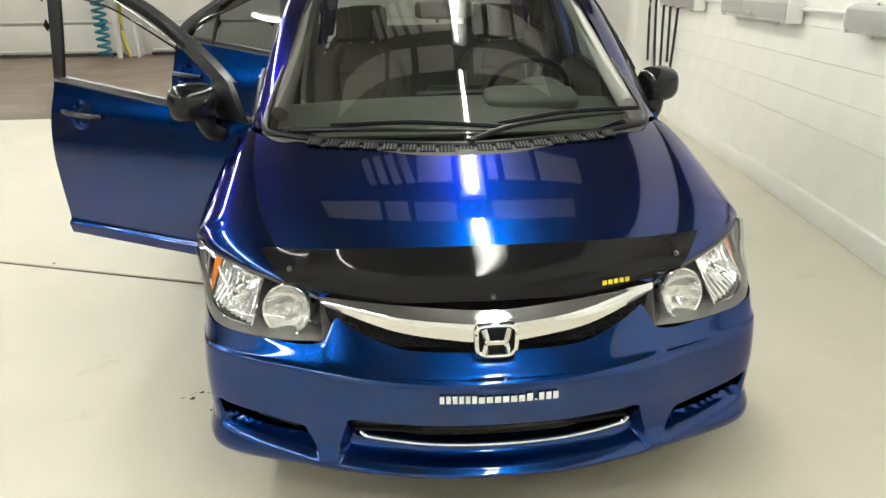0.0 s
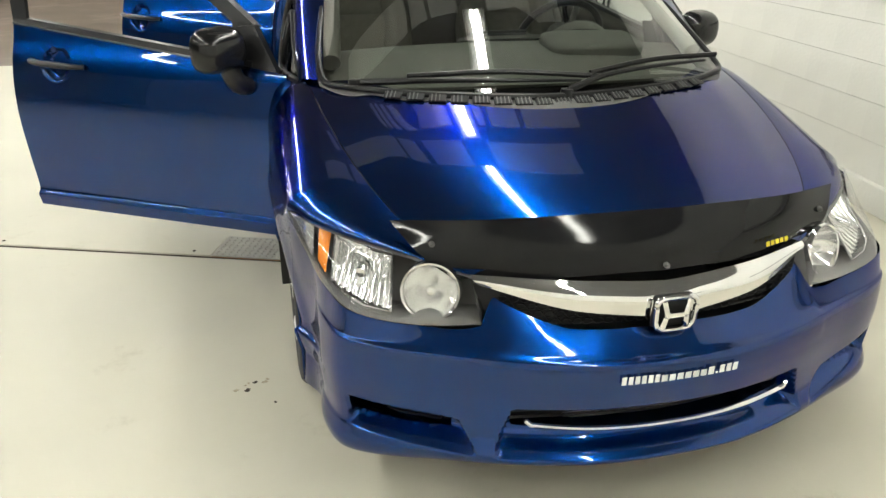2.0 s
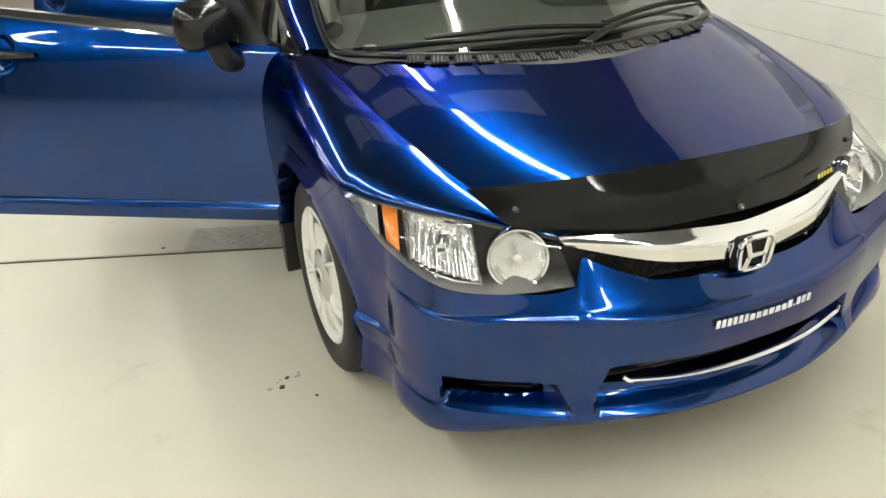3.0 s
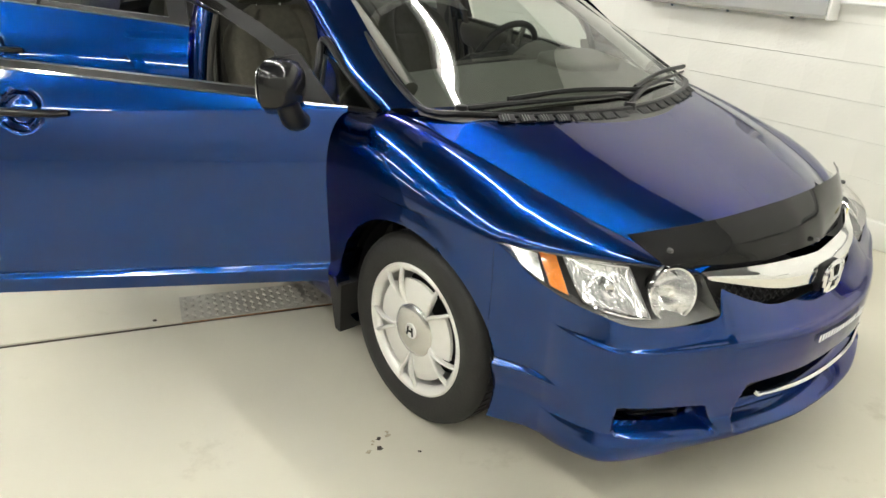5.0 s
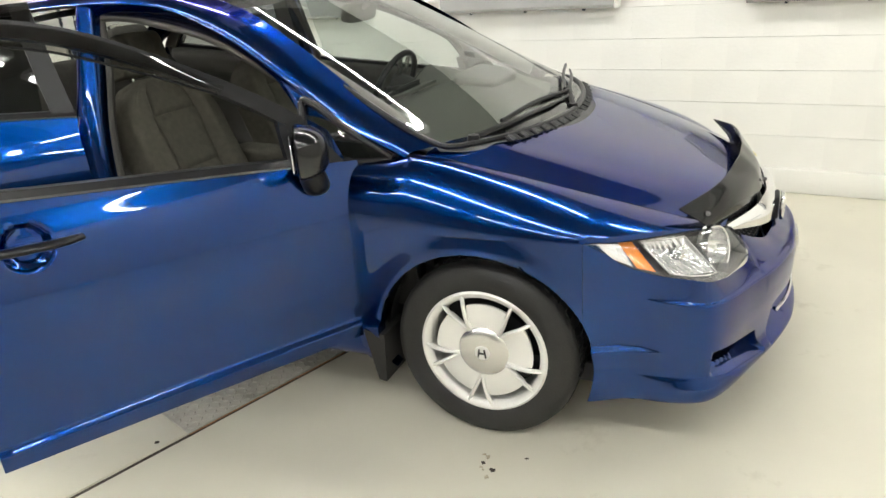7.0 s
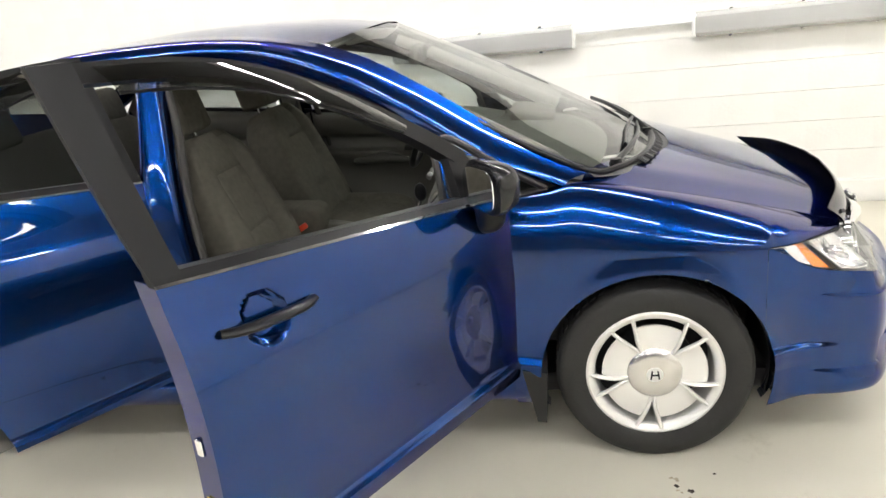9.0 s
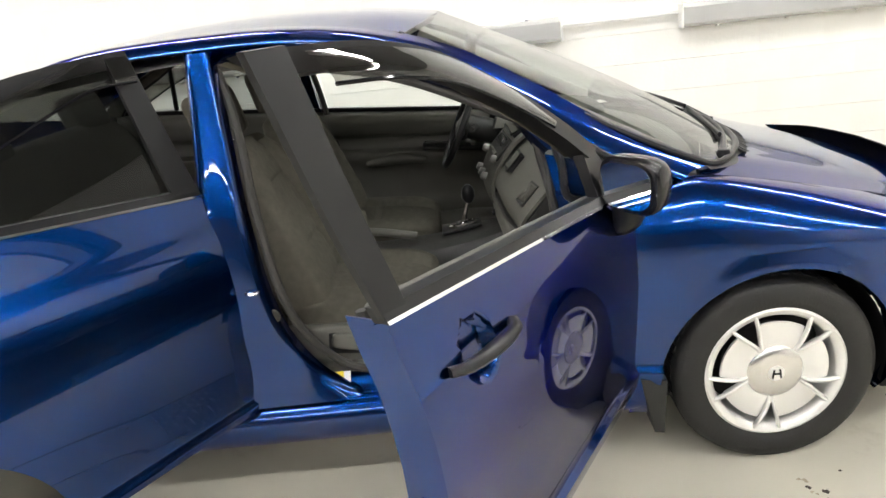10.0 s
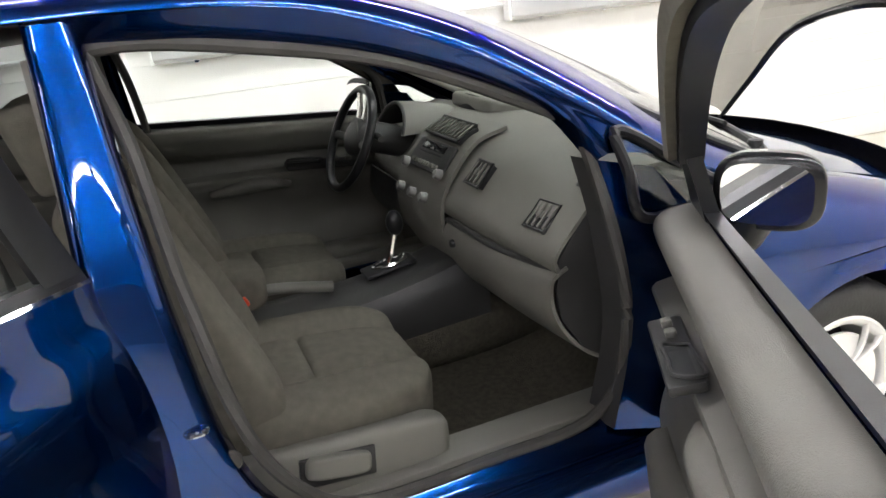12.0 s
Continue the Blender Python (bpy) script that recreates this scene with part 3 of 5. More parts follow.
for sgn in (-1, 1):
    part("fog_blank", box((0.29, 0.02, 0.13), (sgn * 0.62, 0.240, 0.330), (0, 0, sgn * 30), bevel=0.004), DARK, bumper)
    for k in range(4):
        part("fog_slat", box((0.23, 0.012, 0.006), (sgn * 0.62, 0.215, 0.300 + 0.020 * k), (0, 0, sgn * 30), bevel=0.001, seg=1), BLACK, bumper)
for sgn in (-1, 1):
    part("air_deflector", box((0.22, 0.08, 0.07), (sgn * 0.60, 0.46, 0.175), bevel=0.014), RUBBER, bumper)


def on_bumper(x0, size_z, z0):
    def place(b):
        for v in b.verts:
            x = x0 + v.co.x
            z = z0 + v.co.y + 0.028 * x * x
            y = cr([(k[0], k[1]) for k in PLAN], abs(x)) + 0.004 - 0.006 - v.co.z
            v.co = Vector((x, y, z))
    return place


def print_bars(name, widths, tall, gap, z0, place, material, parent):
    """A printed line kept as plain upright bars, one for each character."""
    x = 0.0
    for w, h in zip(widths, tall):
        b = bmesh.new()
        v = bmesh.ops.create_grid(b, x_segments=2, y_segments=1, size=0.5)["verts"]
        for q in v:
            q.co = Vector((x + (q.co.x + 0.5) * w, (q.co.y + 0.5) * h, 0.0006))
        place(b)
        part(name, b, material, parent, smooth=False)
        x += w + gap


print_bars("print_bar", [0.0115] * 6 + [0.0155] * 7 + [0.006] + [0.0135] * 3, [0.022] * 6 + [0.018] * 2 + [0.018] * 4 + [0.022, 0.006] + [0.022] * 3, 0.0045, 0, on_bumper(-0.148, 0.03, 0.459), WHITE_PRINT, bumper)

# bonnet
bm = bmesh.new()


def hood_point(u, v):
    """u from the middle to the edge, v from nose to cowl."""
    rear = 0.745 + 0.36 * u**2.4
    front = 0.118 + 0.085 * u**2
    y = front + (rear - front) * v
    edge = max(0.20, min(1.12, 0.20 + (1.11 - 0.20) * v))
    hx, hz = cr(HOOD_EDGE, edge)
    zmid = cr([(0.10, 0.690), (0.20, 0.742), (0.35, 0.800), (0.55, 0.862), (0.745, 0.920)], y if y < 0.745 else 0.745) + (0.30 * (y - 0.745) if y > 0.745 else 0)
    ye = cr([(0.0, 0.203), (1.0, 1.10)], v)
    hx, hz = cr(HOOD_EDGE, ye)
    yy = front + (rear - front) * v
    yy = yy * (1 - u**3) + ye * u**3
    ridge = 0.006 * math.exp(-((u - 0.80) / 0.10)**2) * v
    z = zmid + (hz - zmid) * u**2.6 + ridge
    return Vector((-hx * u * 0.995, yy, z))


bm = mirrored(grid(hood_point, 40, 48))
bmesh.ops.recalc_face_normals(bm, faces=bm.faces[:])
hood = part("bonnet", bm, PAINT, car, "smooth blue metallic bonnet")
for sgn in (-1, 1):
    e = [(sgn * (cr(HOOD_EDGE, y)[0] + 0.0005), y, cr(HOOD_EDGE, y)[1] - 0.003) for y in (0.22, 0.35, 0.5, 0.7, 0.9, 1.1)]
    part("shut_line", rod(e, 0.0028, n=40, sides=6), DARK, car)

# bug deflector
bm = loft([[(-0.480, 0.238, 0.648), (-0.30, 0.158, 0.664), (-0.075, 0.112, 0.680), (0.0, 0.108, 0.679)],
           [(-0.552, 0.258, 0.708), (-0.33, 0.178, 0.730), (-0.08, 0.134, 0.744), (0.0, 0.131, 0.744)],
           [(-0.612, 0.330, 0.775), (-0.40, 0.235, 0.795), (-0.10, 0.190, 0.806), (0.0, 0.188, 0.806)]], 30, 12)
bm = thick(mirrored(bm), 0.004)
defl = part("bug_deflector", bm, GLOSS_BLACK, car, "smoked black acrylic bonnet deflector")
for x, y, z in ((0, 0.100, 0.694), (0.525, 0.252, 0.735), (-0.525, 0.252, 0.735), (0.475, 0.243, 0.680), (-0.475, 0.243, 0.680)):
    part("bolt", lathe([(0.0, -0.006), (0.005, -0.005), (0.007, 0.0), (0.007, 0.008)], 12, axis="y", place=(x, y, z)), COWL, defl)


def on_deflector(b):
    for v in b.verts:
        x = 0.290 + v.co.x
        v.co = Vector((x, 0.148 + 0.30 * (x - 0.3) + (v.co.y) * 0.35 - 0.006 - v.co.z, 0.697 + v.co.y))


print_bars("print_bar", [0.0125] * 5, [0.0115] * 5, 0.004, 0, on_deflector, YELLOW, defl)

# grille
gr = part("grille_mesh", skin([(-0.44, 0.205, 0.645), (-0.2, 0.125, 0.625), (0, 0.115, 0.62), (0.2, 0.125, 0.625), (0.44, 0.205, 0.645)], [(-0.40, 0.165, 0.548), (-0.2, 0.115, 0.553), (0, 0.105, 0.553), (0.2, 0.115, 0.553), (0.40, 0.165, 0.548)], 30, 3), DARK, car, "black honeycomb grille")
rng = random.Random(2)
cells = bmesh.new()
for r in range(4):
    for c in range(-15, 16):
        x = c * 0.026 + (0.013 if r % 2 else 0)
        z = 0.562 + r * 0.0165 + 0.05 * x * x
        y = 0.098 + 0.33 * x * x + 0.02 * r / 3
        ring = [(x + 0.0125 * math.cos(k * math.pi / 3), y, z + 0.0085 * math.sin(k * math.pi / 3)) for k in range(7)]
        rod(ring, 0.0022, n=0, sides=4, bm=cells, cap=False)
part("honeycomb", cells, BLACK, gr)
bm = loft([[(-0.445, 0.200, 0.672), (-0.25, 0.125, 0.672), (-0.07, 0.098, 0.662), (0.0, 0.092, 0.660)],
           [(-0.442, 0.185, 0.664), (-0.25, 0.092, 0.652), (-0.07, 0.060, 0.638), (0.0, 0.057, 0.635)],
           [(-0.432, 0.182, 0.652), (-0.25, 0.088, 0.614), (-0.09, 0.060, 0.592), (0.0, 0.055, 0.585)]], 30, 8)
part("chrome_bar", thick(mirrored(bm), 0.01), CHROME, gr, "broad chrome grille bar")
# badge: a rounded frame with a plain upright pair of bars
em = bmesh.new()
ring = [(0.050 * math.copysign(abs(math.cos(t))**0.45, math.cos(t)) * (1 + 0.10 * math.sin(t)), 0.036, 0.600 + 0.043 * math.copysign(abs(math.sin(t))**0.45, math.sin(t))) for t in (2 * math.pi * k / 40 for k in range(41))]
rod(ring, 0.0068, n=0, sides=8, bm=em, cap=False)
for sgn in (-1, 1):
    rod([(sgn * 0.032, 0.036, 0.636), (sgn * 0.024, 0.032, 0.600), (sgn * 0.030, 0.036, 0.564)], 0.0078, n=12, sides=8, bm=em)
box((0.044, 0.010, 0.014), (0, 0.033, 0.598), bevel=0.003, bm=em)
part("badge", em, CHROME, gr, "chrome badge frame")
part("badge_back", box((0.098, 0.02, 0.086), (0, 0.056, 0.600), bevel=0.008), DARK, gr)


# head lamps
def head_lamp(f):
    top = [Vector(p) for p in ((-0.446, 0.196, 0.664), (-0.560, 0.268, 0.690), (-0.690, 0.368, 0.710), (-0.785, 0.472, 0.722), (-0.832, 0.568, 0.729))]
    bot = [bumper_point(u, 1.0) + Vector((0, 0.001, 0.001)) for u in (0.405, 0.53, 0.66, 0.78, 0.89, 0.995)]
    inset = Vector((0.035, 0.095, 0.0))

    def fl(b):
        return flip(b) if f else b
    shell = part("headlamp", fl(skin([Vector(p) + inset for p in top], [Vector(p) + inset for p in bot], 30, 8)), LAMP_GREY, car, "clear headlamp with amber corner")

    for a, b in ((top, top), (bot, bot), ([top[0], top[0].lerp(bot[0], 0.5), bot[0]],) * 2):
        part("bezel", fl(skin(a, [Vector(p) + inset for p in b], 24, 4)), LAMP_GREY, shell)

    def at(u, v, d=0.0):
        a, b = curve(top, 100), curve(bot, 100)
        p = a[round(u * 100)].lerp(b[round(u * 100)], v)
        return p + Vector((0.38, 0.92, 0)) * d
    lens = skin(top, bot, 40, 14, bulge=(-0.012, -0.020, 0.004))
    part("lens", fl(lens), LENS, shell, "clear plastic lens").visible_shadow = False
    # round lamp near the grille
    c, r = at(0.18, 0.56, 0.050), 0.066
    turned = Matrix.Translation(c) @ Matrix.Rotation(radians(-22), 4, "Z") @ Matrix.Rotation(radians(-14), 4, "X")
    bowl = lathe([(0.010, 0.034), (r * 0.35, 0.030), (r * 0.7, 0.012), (r * 0.93, -0.016), (r * 0.97, -0.024)], 40, axis="y")
    bowl.transform(turned)
    part("reflector", fl(bowl), REFLECTOR, shell, "mirror-bright round reflector")
    ring = lathe([(r * 0.97, -0.022), (r, -0.032), (r * 1.07, -0.034), (r * 1.13, -0.026), (r * 1.14, 0.0)], 40, axis="y")
    ring.transform(turned)
    part("ring", fl(ring), CHROME, shell, "bright lamp ring")
    b2 = lathe([(0.0, -0.026), (0.009, -0.024), (0.013, -0.014), (0.013, 0.018), (0.010, 0.032)], 16, axis="y")
    b2.transform(turned)
    part("bulb", fl(b2), REFLECTOR, shell)
    # main reflector: a trapezium of upright facets with a lamp cap before it
    cols = 9
    tops = curve([at(u, 0.10, 0.022) for u in (0.36, 0.45, 0.55, 0.66)], cols)
    bots = curve([at(u, 0.93, 0.022) for u in (0.31, 0.40, 0.49, 0.58)], cols)
    for k in range(cols):
        dip = [0.05 * math.sin(math.pi * q / cols)**0.7 for q in (k, k + 1)]
        way = Vector((0.45, 0.89, 0))

        def facet(u, v):
            p = tops[k].lerp(tops[k + 1], u).lerp(bots[k].lerp(bots[k + 1], u), v)
            hollow = (dip[0] + (dip[1] - dip[0]) * u) * (0.35 + 0.65 * math.sin(math.pi * v)) + 0.010 * math.sin(math.pi * u)
            return p + way * hollow
        part("facet", fl(grid(facet, 3, 6)), REFLECTOR, shell)
    cap = lathe([(0.0, -0.030), (0.012, -0.028), (0.017, -0.014), (0.017, 0.010)], 16, axis="y")
    cap.transform(Matrix.Translation(at(0.46, 0.50, 0.050)) @ Matrix.Rotation(radians(-30), 4, "Z"))
    part("bulb_cap", fl(cap), CHROME, shell)
    frame_pts = [tops[0], tops[3], tops[6], tops[9], bots[9], bots[6], bots[3], bots[0], tops[0]]
    part("reflector_rim", fl(rod(frame_pts, 0.0035, n=0, sides=6)), CHROME, shell)
    amb = skin([at(u, 0.10, 0.030) for u in (0.69, 0.73, 0.77)], [at(u, 0.94, 0.030) for u in (0.63, 0.67, 0.71)], 10, 6)
    part("amber_marker", fl(amb), AMBER, shell, "amber turn marker")
    tip = skin([at(u, 0.10, 0.012) for u in (0.79, 0.90, 0.99)], [at(u, 0.92, 0.012) for u in (0.75, 0.88, 0.99)], 10, 6)
    part("corner_reflector", fl(tip), REFLECTOR, shell)


head_lamp(False)
head_lamp(True)


# ---- car: flanks ----
def front_fender():
    b = bmesh.new()
    grid(lambda u, v: shoulder(0.205 + u * (1.352 - 0.205), v), 70, 16, bm=b)

    def low(u, v):
        y = 0.5685 + u * (1.352 - 0.5685)
        z = 0.20 + (0.73 - 0.20) * v
        dy, dz = y - WHEEL_Y, z - WHEEL_Z
        r = math.hypot(dy, dz)
        if r < ARCH and r > 1e-5 and z > 0.0:
            if r > ARCH - 0.05:
                y, z = WHEEL_Y + dy / r * ARCH, WHEEL_Z + dz / r * ARCH
        flare = 0.012 * math.exp(-((max(r, ARCH) - ARCH) / 0.045)**2)
        return Vector((-(side(y, z) + flare), y, z))
    grid(low, 66, 44, keep=lambda c: math.hypot(c.y - WHEEL_Y, c.z - WHEEL_Z) > ARCH - 0.008, bm=b)
    bmesh.ops.remove_doubles(b, verts=b.verts[:], dist=0.001)
    rim = [e for e in b.edges if e.is_boundary and all(abs(math.hypot(v.co.y - WHEEL_Y, v.co.z - WHEEL_Z) - ARCH) < 0.02 for v in e.verts)]
    ex = bmesh.ops.extrude_edge_only(b, edges=rim)["geom"]
    for g in ex:
        if isinstance(g, bmesh.types.BMVert):
            g.co.x += 0.05
    bmesh.ops.recalc_face_normals(b, faces=b.faces[:])
    return b


both("front_fender", front_fender, PAINT, "blue front fender over the wheel")


def wheel_liner():
    b = bmesh.new()
    prof = [(0.362, -0.79), (0.375, -0.70), (0.375, -0.42), (0.05, -0.42)]
    lathe(prof, 48, bm=b, axis="x", place=(0, WHEEL_Y, WHEEL_Z))
    bmesh.ops.delete(b, geom=[f for f in b.faces if f.calc_center_median().z < 0.24], context="FACES")
    return b


both("wheel_liner", wheel_liner, DARK)


def mud_flap():
    return plate([(-0.865, 1.245, 0.345), (-0.865, 1.325, 0.355), (-0.865, 1.285, 0.165), (-0.865, 1.255, 0.160)], (1, 0, 0), 0.16)


both("mud_flap", mud_flap, RUBBER, "black rubber mud flap")


def wheel(y, f):
    """Tyre, rim and five-piece cover about the hub."""
    w = empty("wheel", (0.735 * (1 if f else -1), y, WHEEL_Z))
    w.parent = car
    base = Vector((-0.735, y, WHEEL_Z))

    def put(name, b, m, label=""):
        if f:
            flip(b)
            bmesh.ops.translate(b, vec=(0.735, y, WHEEL_Z), verts=b.verts[:])
        else:
            bmesh.ops.translate(b, vec=base, verts=b.verts[:])
        return part(name, b, m, w, label)
    prof = [(0.212, -0.085), (0.225, -0.098), (0.262, -0.105), (0.292, -0.100), (0.308, -0.088), (0.3145, -0.072), (0.3145, 0.072), (0.305, 0.09), (0.26, 0.105), (0.212, 0.09)]
    put("tyre", lathe(prof, 72), RUBBER, "black road tyre")
    tread = bmesh.new()
    for k in range(60):
        a = 2 * math.pi * k / 60
        for o in (-0.045, 0.0, 0.045):
            box((0.034, 0.020, 0.004), (o, 0.3155 * math.cos(a), 0.3155 * math.sin(a)), (math.degrees(a) - 90, 0, 0), bevel=0, bm=tread)
    put("tread", tread, RUBBER)
    put("rim", lathe([(0.216, -0.088), (0.220, -0.094), (0.213, -0.098), (0.203, -0.094), (0.193, -0.086), (0.189, -0.076), (0.190, -0.03), (0.188, 0.06)], 64), SILVER, "silver wheel rim")
    put("brake_disc", lathe([(0.05, -0.02), (0.135, -0.02), (0.135, 0.0)], 40), DARK)
    put("wheel_back", lathe([(0.0, 0.03), (0.189, 0.03)], 40), DARK)
    put("hub_disc", lathe([(0.0, -0.100), (0.060, -0.100), (0.083, -0.094), (0.090, -0.086), (0.090, -0.06)], 48), MACHINED, "turned aluminium hub disc")
    put("hub_cap", lathe([(0.0, -0.1035), (0.024, -0.1035), (0.027, -0.099)], 28), SILVER)
    hb = bmesh.new()
    for sg in (-1, 1):
        box((0.003, 0.005, 0.030), (-0.105, sg * 0.011, 0), (sg * 8, 0, 0), bevel=0, bm=hb)
    box((0.003, 0.020, 0.005), (-0.105, 0, 0), bevel=0, bm=hb)
    put("hub_badge", hb, DARK)
    for k in range(5):
        a0 = math.radians(24 + 72 * k)
        # broad flat blade, narrowing outwards between two wedge-shaped windows
        def blade(u, v):
            r = 0.085 + 0.083 * v
            a = a0 + (u - 0.5) * 2 * radians(34.0 - 9.0 * v)
            return (-0.0885 - 0.003 * math.sin(v * math.pi) + 0.004 * v, r * math.cos(a), r * math.sin(a))
        put("blade", thick(grid(blade, 16, 6), 0.012), SILVER, "broad silver wheel cover blade")
        a1 = a0 + radians(36)
        for sg in (-1, 1):
            fin = [(o, r * math.cos(a1 + sg * radians(w)), r * math.sin(a1 + sg * radians(w))) for r, w, o in ((0.088, 2.0, -0.087), (0.125, 5.6, -0.096), (0.165, 9.4, -0.097), (0.204, 11.5, -0.088))]
            put("fin", rod(fin, 0.0068, n=12, sides=8, flat=1.25, up=(1, 0, 0)), SILVER)
    return w


for y in (WHEEL_Y, REAR_Y):
    wheel(y, False)
    wheel(y, True)


def door_skin(y0, y1, rear_arch, hand):
    def fn(u, v):
        y = y0 + (y1 - y0) * u
        z0 = 0.355 if rear_arch else 0.328
        z = z0 + (belt(y) - z0) * v
        yy = y
        if rear_arch:
            cut = REAR_Y - math.sqrt(max(0.0, 0.415**2 - (z - WHEEL_Z)**2)) if z < 0.73 else y1
            yy = y0 + (min(y1, cut) - y0) * u
        r = math.hypot(yy - hand[0] - 0.02, z - hand[1] + 0.002) / 0.060
        dish = 0.024 * max(0.0, min(1.0, 2.2 * (1 - r * r)))
        return Vector((-(side(yy, z) - dish), yy, z))
    return grid(fn, 120, 84)


F0, F1, R0, R1 = 1.358, 2.535, 2.580, 3.52
FRONT_OPEN, REAR_OPEN = 59.7, 56.0


def sp(y, z, inset=0.0):
    return (-(side(y, z) - inset), y, z)


def door(name, y0, y1, front, f, label, angle):
    hinge = Vector((-0.80, y0 + 0.02, 0.6))

    def fl(b):
        if f:
            flip(b)
        return b
    hx = Vector((-hinge.x, hinge.y, hinge.z)) if f else hinge
    hy = y1 - (0.225 if front else 0.14)
    hz = 0.918 if front else 0.945
    b = door_skin(y0, y1, not front, (hy, hz))
    b = thick(b, 0.03)
    d = part(name, fl(b), PAINT, car, label, origin=hx)
    inner = -1 if f else 1
    # window frame of satin black
    if front:
        top = [sp(1.50, 1.095), sp(1.63, 1.187), sp(1.87, 1.325), sp(2.10, 1.428), sp(2.32, 1.474), sp(2.605, 1.489)]
        low = [sp(1.565, 1.085), sp(1.685, 1.168), sp(1.90, 1.294), sp(2.12, 1.388), sp(2.32, 1.432), sp(2.53, 1.446)]
        pil = ([sp(2.535, belt(2.5)), sp(2.570, 1.222), sp(2.615, 1.489)], [sp(2.470, belt(2.452)), sp(2.494, 1.222), sp(2.530, 1.489)])
        pane = ([sp(1.57, 1.085, 0.02), sp(1.69, 1.165, 0.02), sp(1.90, 1.29, 0.02), sp(2.12, 1.385, 0.02), sp(2.46, 1.44, 0.02)], [sp(1.57, belt(1.56) - 0.02, 0.02), sp(1.78, belt(1.78) - 0.02, 0.02), sp(2.0, belt(2) - 0.02, 0.02), sp(2.2, belt(2.2) - 0.02, 0.02), sp(2.43, belt(2.43) - 0.02, 0.02)])
    else:
        top = [sp(2.64, 1.487), sp(2.80, 1.481), sp(3.05, 1.445), sp(3.28, 1.343), sp(3.46, 1.246), sp(3.55, 1.153)]
        low = [sp(2.66, 1.447), sp(2.80, 1.439), sp(3.03, 1.403), sp(3.22, 1.309), sp(3.38, 1.222), sp(3.46, 1.142)]
        pil = ([sp(2.578, belt(2.578)), sp(2.602, 1.222), sp(2.638, 1.487)], [sp(2.662, belt(2.662)), sp(2.680, 1.222), sp(2.706, 1.487)])
        pane = ([sp(2.66, 1.450, 0.02), sp(2.80, 1.441, 0.02), sp(3.03, 1.405, 0.02), sp(3.22, 1.315, 0.02), sp(3.44, 1.165, 0.02)], [sp(2.69, belt(2.69), 0.02), sp(2.85, belt(2.85), 0.02), sp(3.05, belt(3.05), 0.02), sp(3.25, belt(3.25), 0.02), sp(3.46, belt(3.46), 0.02)])
    part("window_frame", fl(strip(top, low, (0.045, 0, -0.008), 30)), BLACK, d, "satin black window frame")
    part("pillar_cover", fl(strip(pil[0], pil[1], (0.014, 0, 0), 14)), BLACK, d, "satin black pillar cover")
    ends = (y0 + (0.14 if front else 0.0), y1 - (0 if front else 0.02))
    ys = [ends[0] + (ends[1] - ends[0]) * k / 4 for k in range(5)]
    part("belt_moulding", fl(strip([sp(y, belt(y) + 0.022, 0.002) for y in ys], [sp(y, belt(y) - 0.004, -0.004) for y in ys], (0.03, 0, 0), 20)), BLACK, d, "black belt moulding")
    part("bright_trim", fl(strip([sp(y, belt(y) + 0.003, -0.004) for y in ys], [sp(y, belt(y) - 0.003, -0.006) for y in ys], (0.006, 0, 0), 20)), CHROME, d)
    if not front or f:            # the front passenger window is wound down
        gl = part("window_pane", fl(skin(pane[0], pane[1], 20, 8)), SIDE_GLASS if front else DARK_GLASS, d, "clear door glass" if front else "tinted door glass")
        gl.visible_shadow = False
    if not front:
        part("pane_bar", fl(rod([sp(3.20, belt(3.2)), sp(3.16, 1.349)], 0.012, n=6, sides=6)), BLACK, d)
    # smoked rain visor
    if front:
        vt = [sp(1.72, 1.222, -0.006), sp(1.90, 1.330, -0.010), sp(2.12, 1.425, -0.012), sp(2.32, 1.463, -0.012), sp(2.50, 1.476, -0.010)]
        vb = [sp(1.75, 1.206, -0.018), sp(1.95, 1.296, -0.034), sp(2.15, 1.374, -0.040), sp(2.33, 1.410, -0.040), sp(2.47, 1.422, -0.030)]
    else:
        vt = [sp(2.63, 1.475, -0.008), sp(2.80, 1.469, -0.012), sp(3.02, 1.410, -0.012), sp(3.22, 1.338, -0.012), sp(3.36, 1.246, -0.006)]
        vb = [sp(2.65, 1.405, -0.030), sp(2.80, 1.400, -0.040), sp(3.00, 1.335, -0.040), sp(3.17, 1.274, -0.036), sp(3.32, 1.200, -0.020)]
    part("rain_visor", fl(skin(vt, vb, 24, 6, bulge=(-0.008, 0, 0))), SMOKE, d, "smoked acrylic rain visor")
    part("visor_edge", fl(rod(vb, 0.004, n=24, sides=6)), GLOSS_BLACK, d)
    # handle with its cup
    hd = rod([sp(hy - 0.11, hz - 0.004, -0.004), sp(hy - 0.07, hz - 0.001, -0.026), sp(hy + 0.02, hz + 0.003, -0.032), sp(hy + 0.10, hz + 0.006, -0.024), sp(hy + 0.135, hz + 0.008, -0.004)], 0.017, n=24, sides=12, flat=0.72, taper=lambda s: 0.75 + 0.25 * math.sin(math.pi * s))
    part("handle", fl(hd), BLACK, d, "black plastic pull handle")
    # inner trim panel
    ti = bmesh.new()

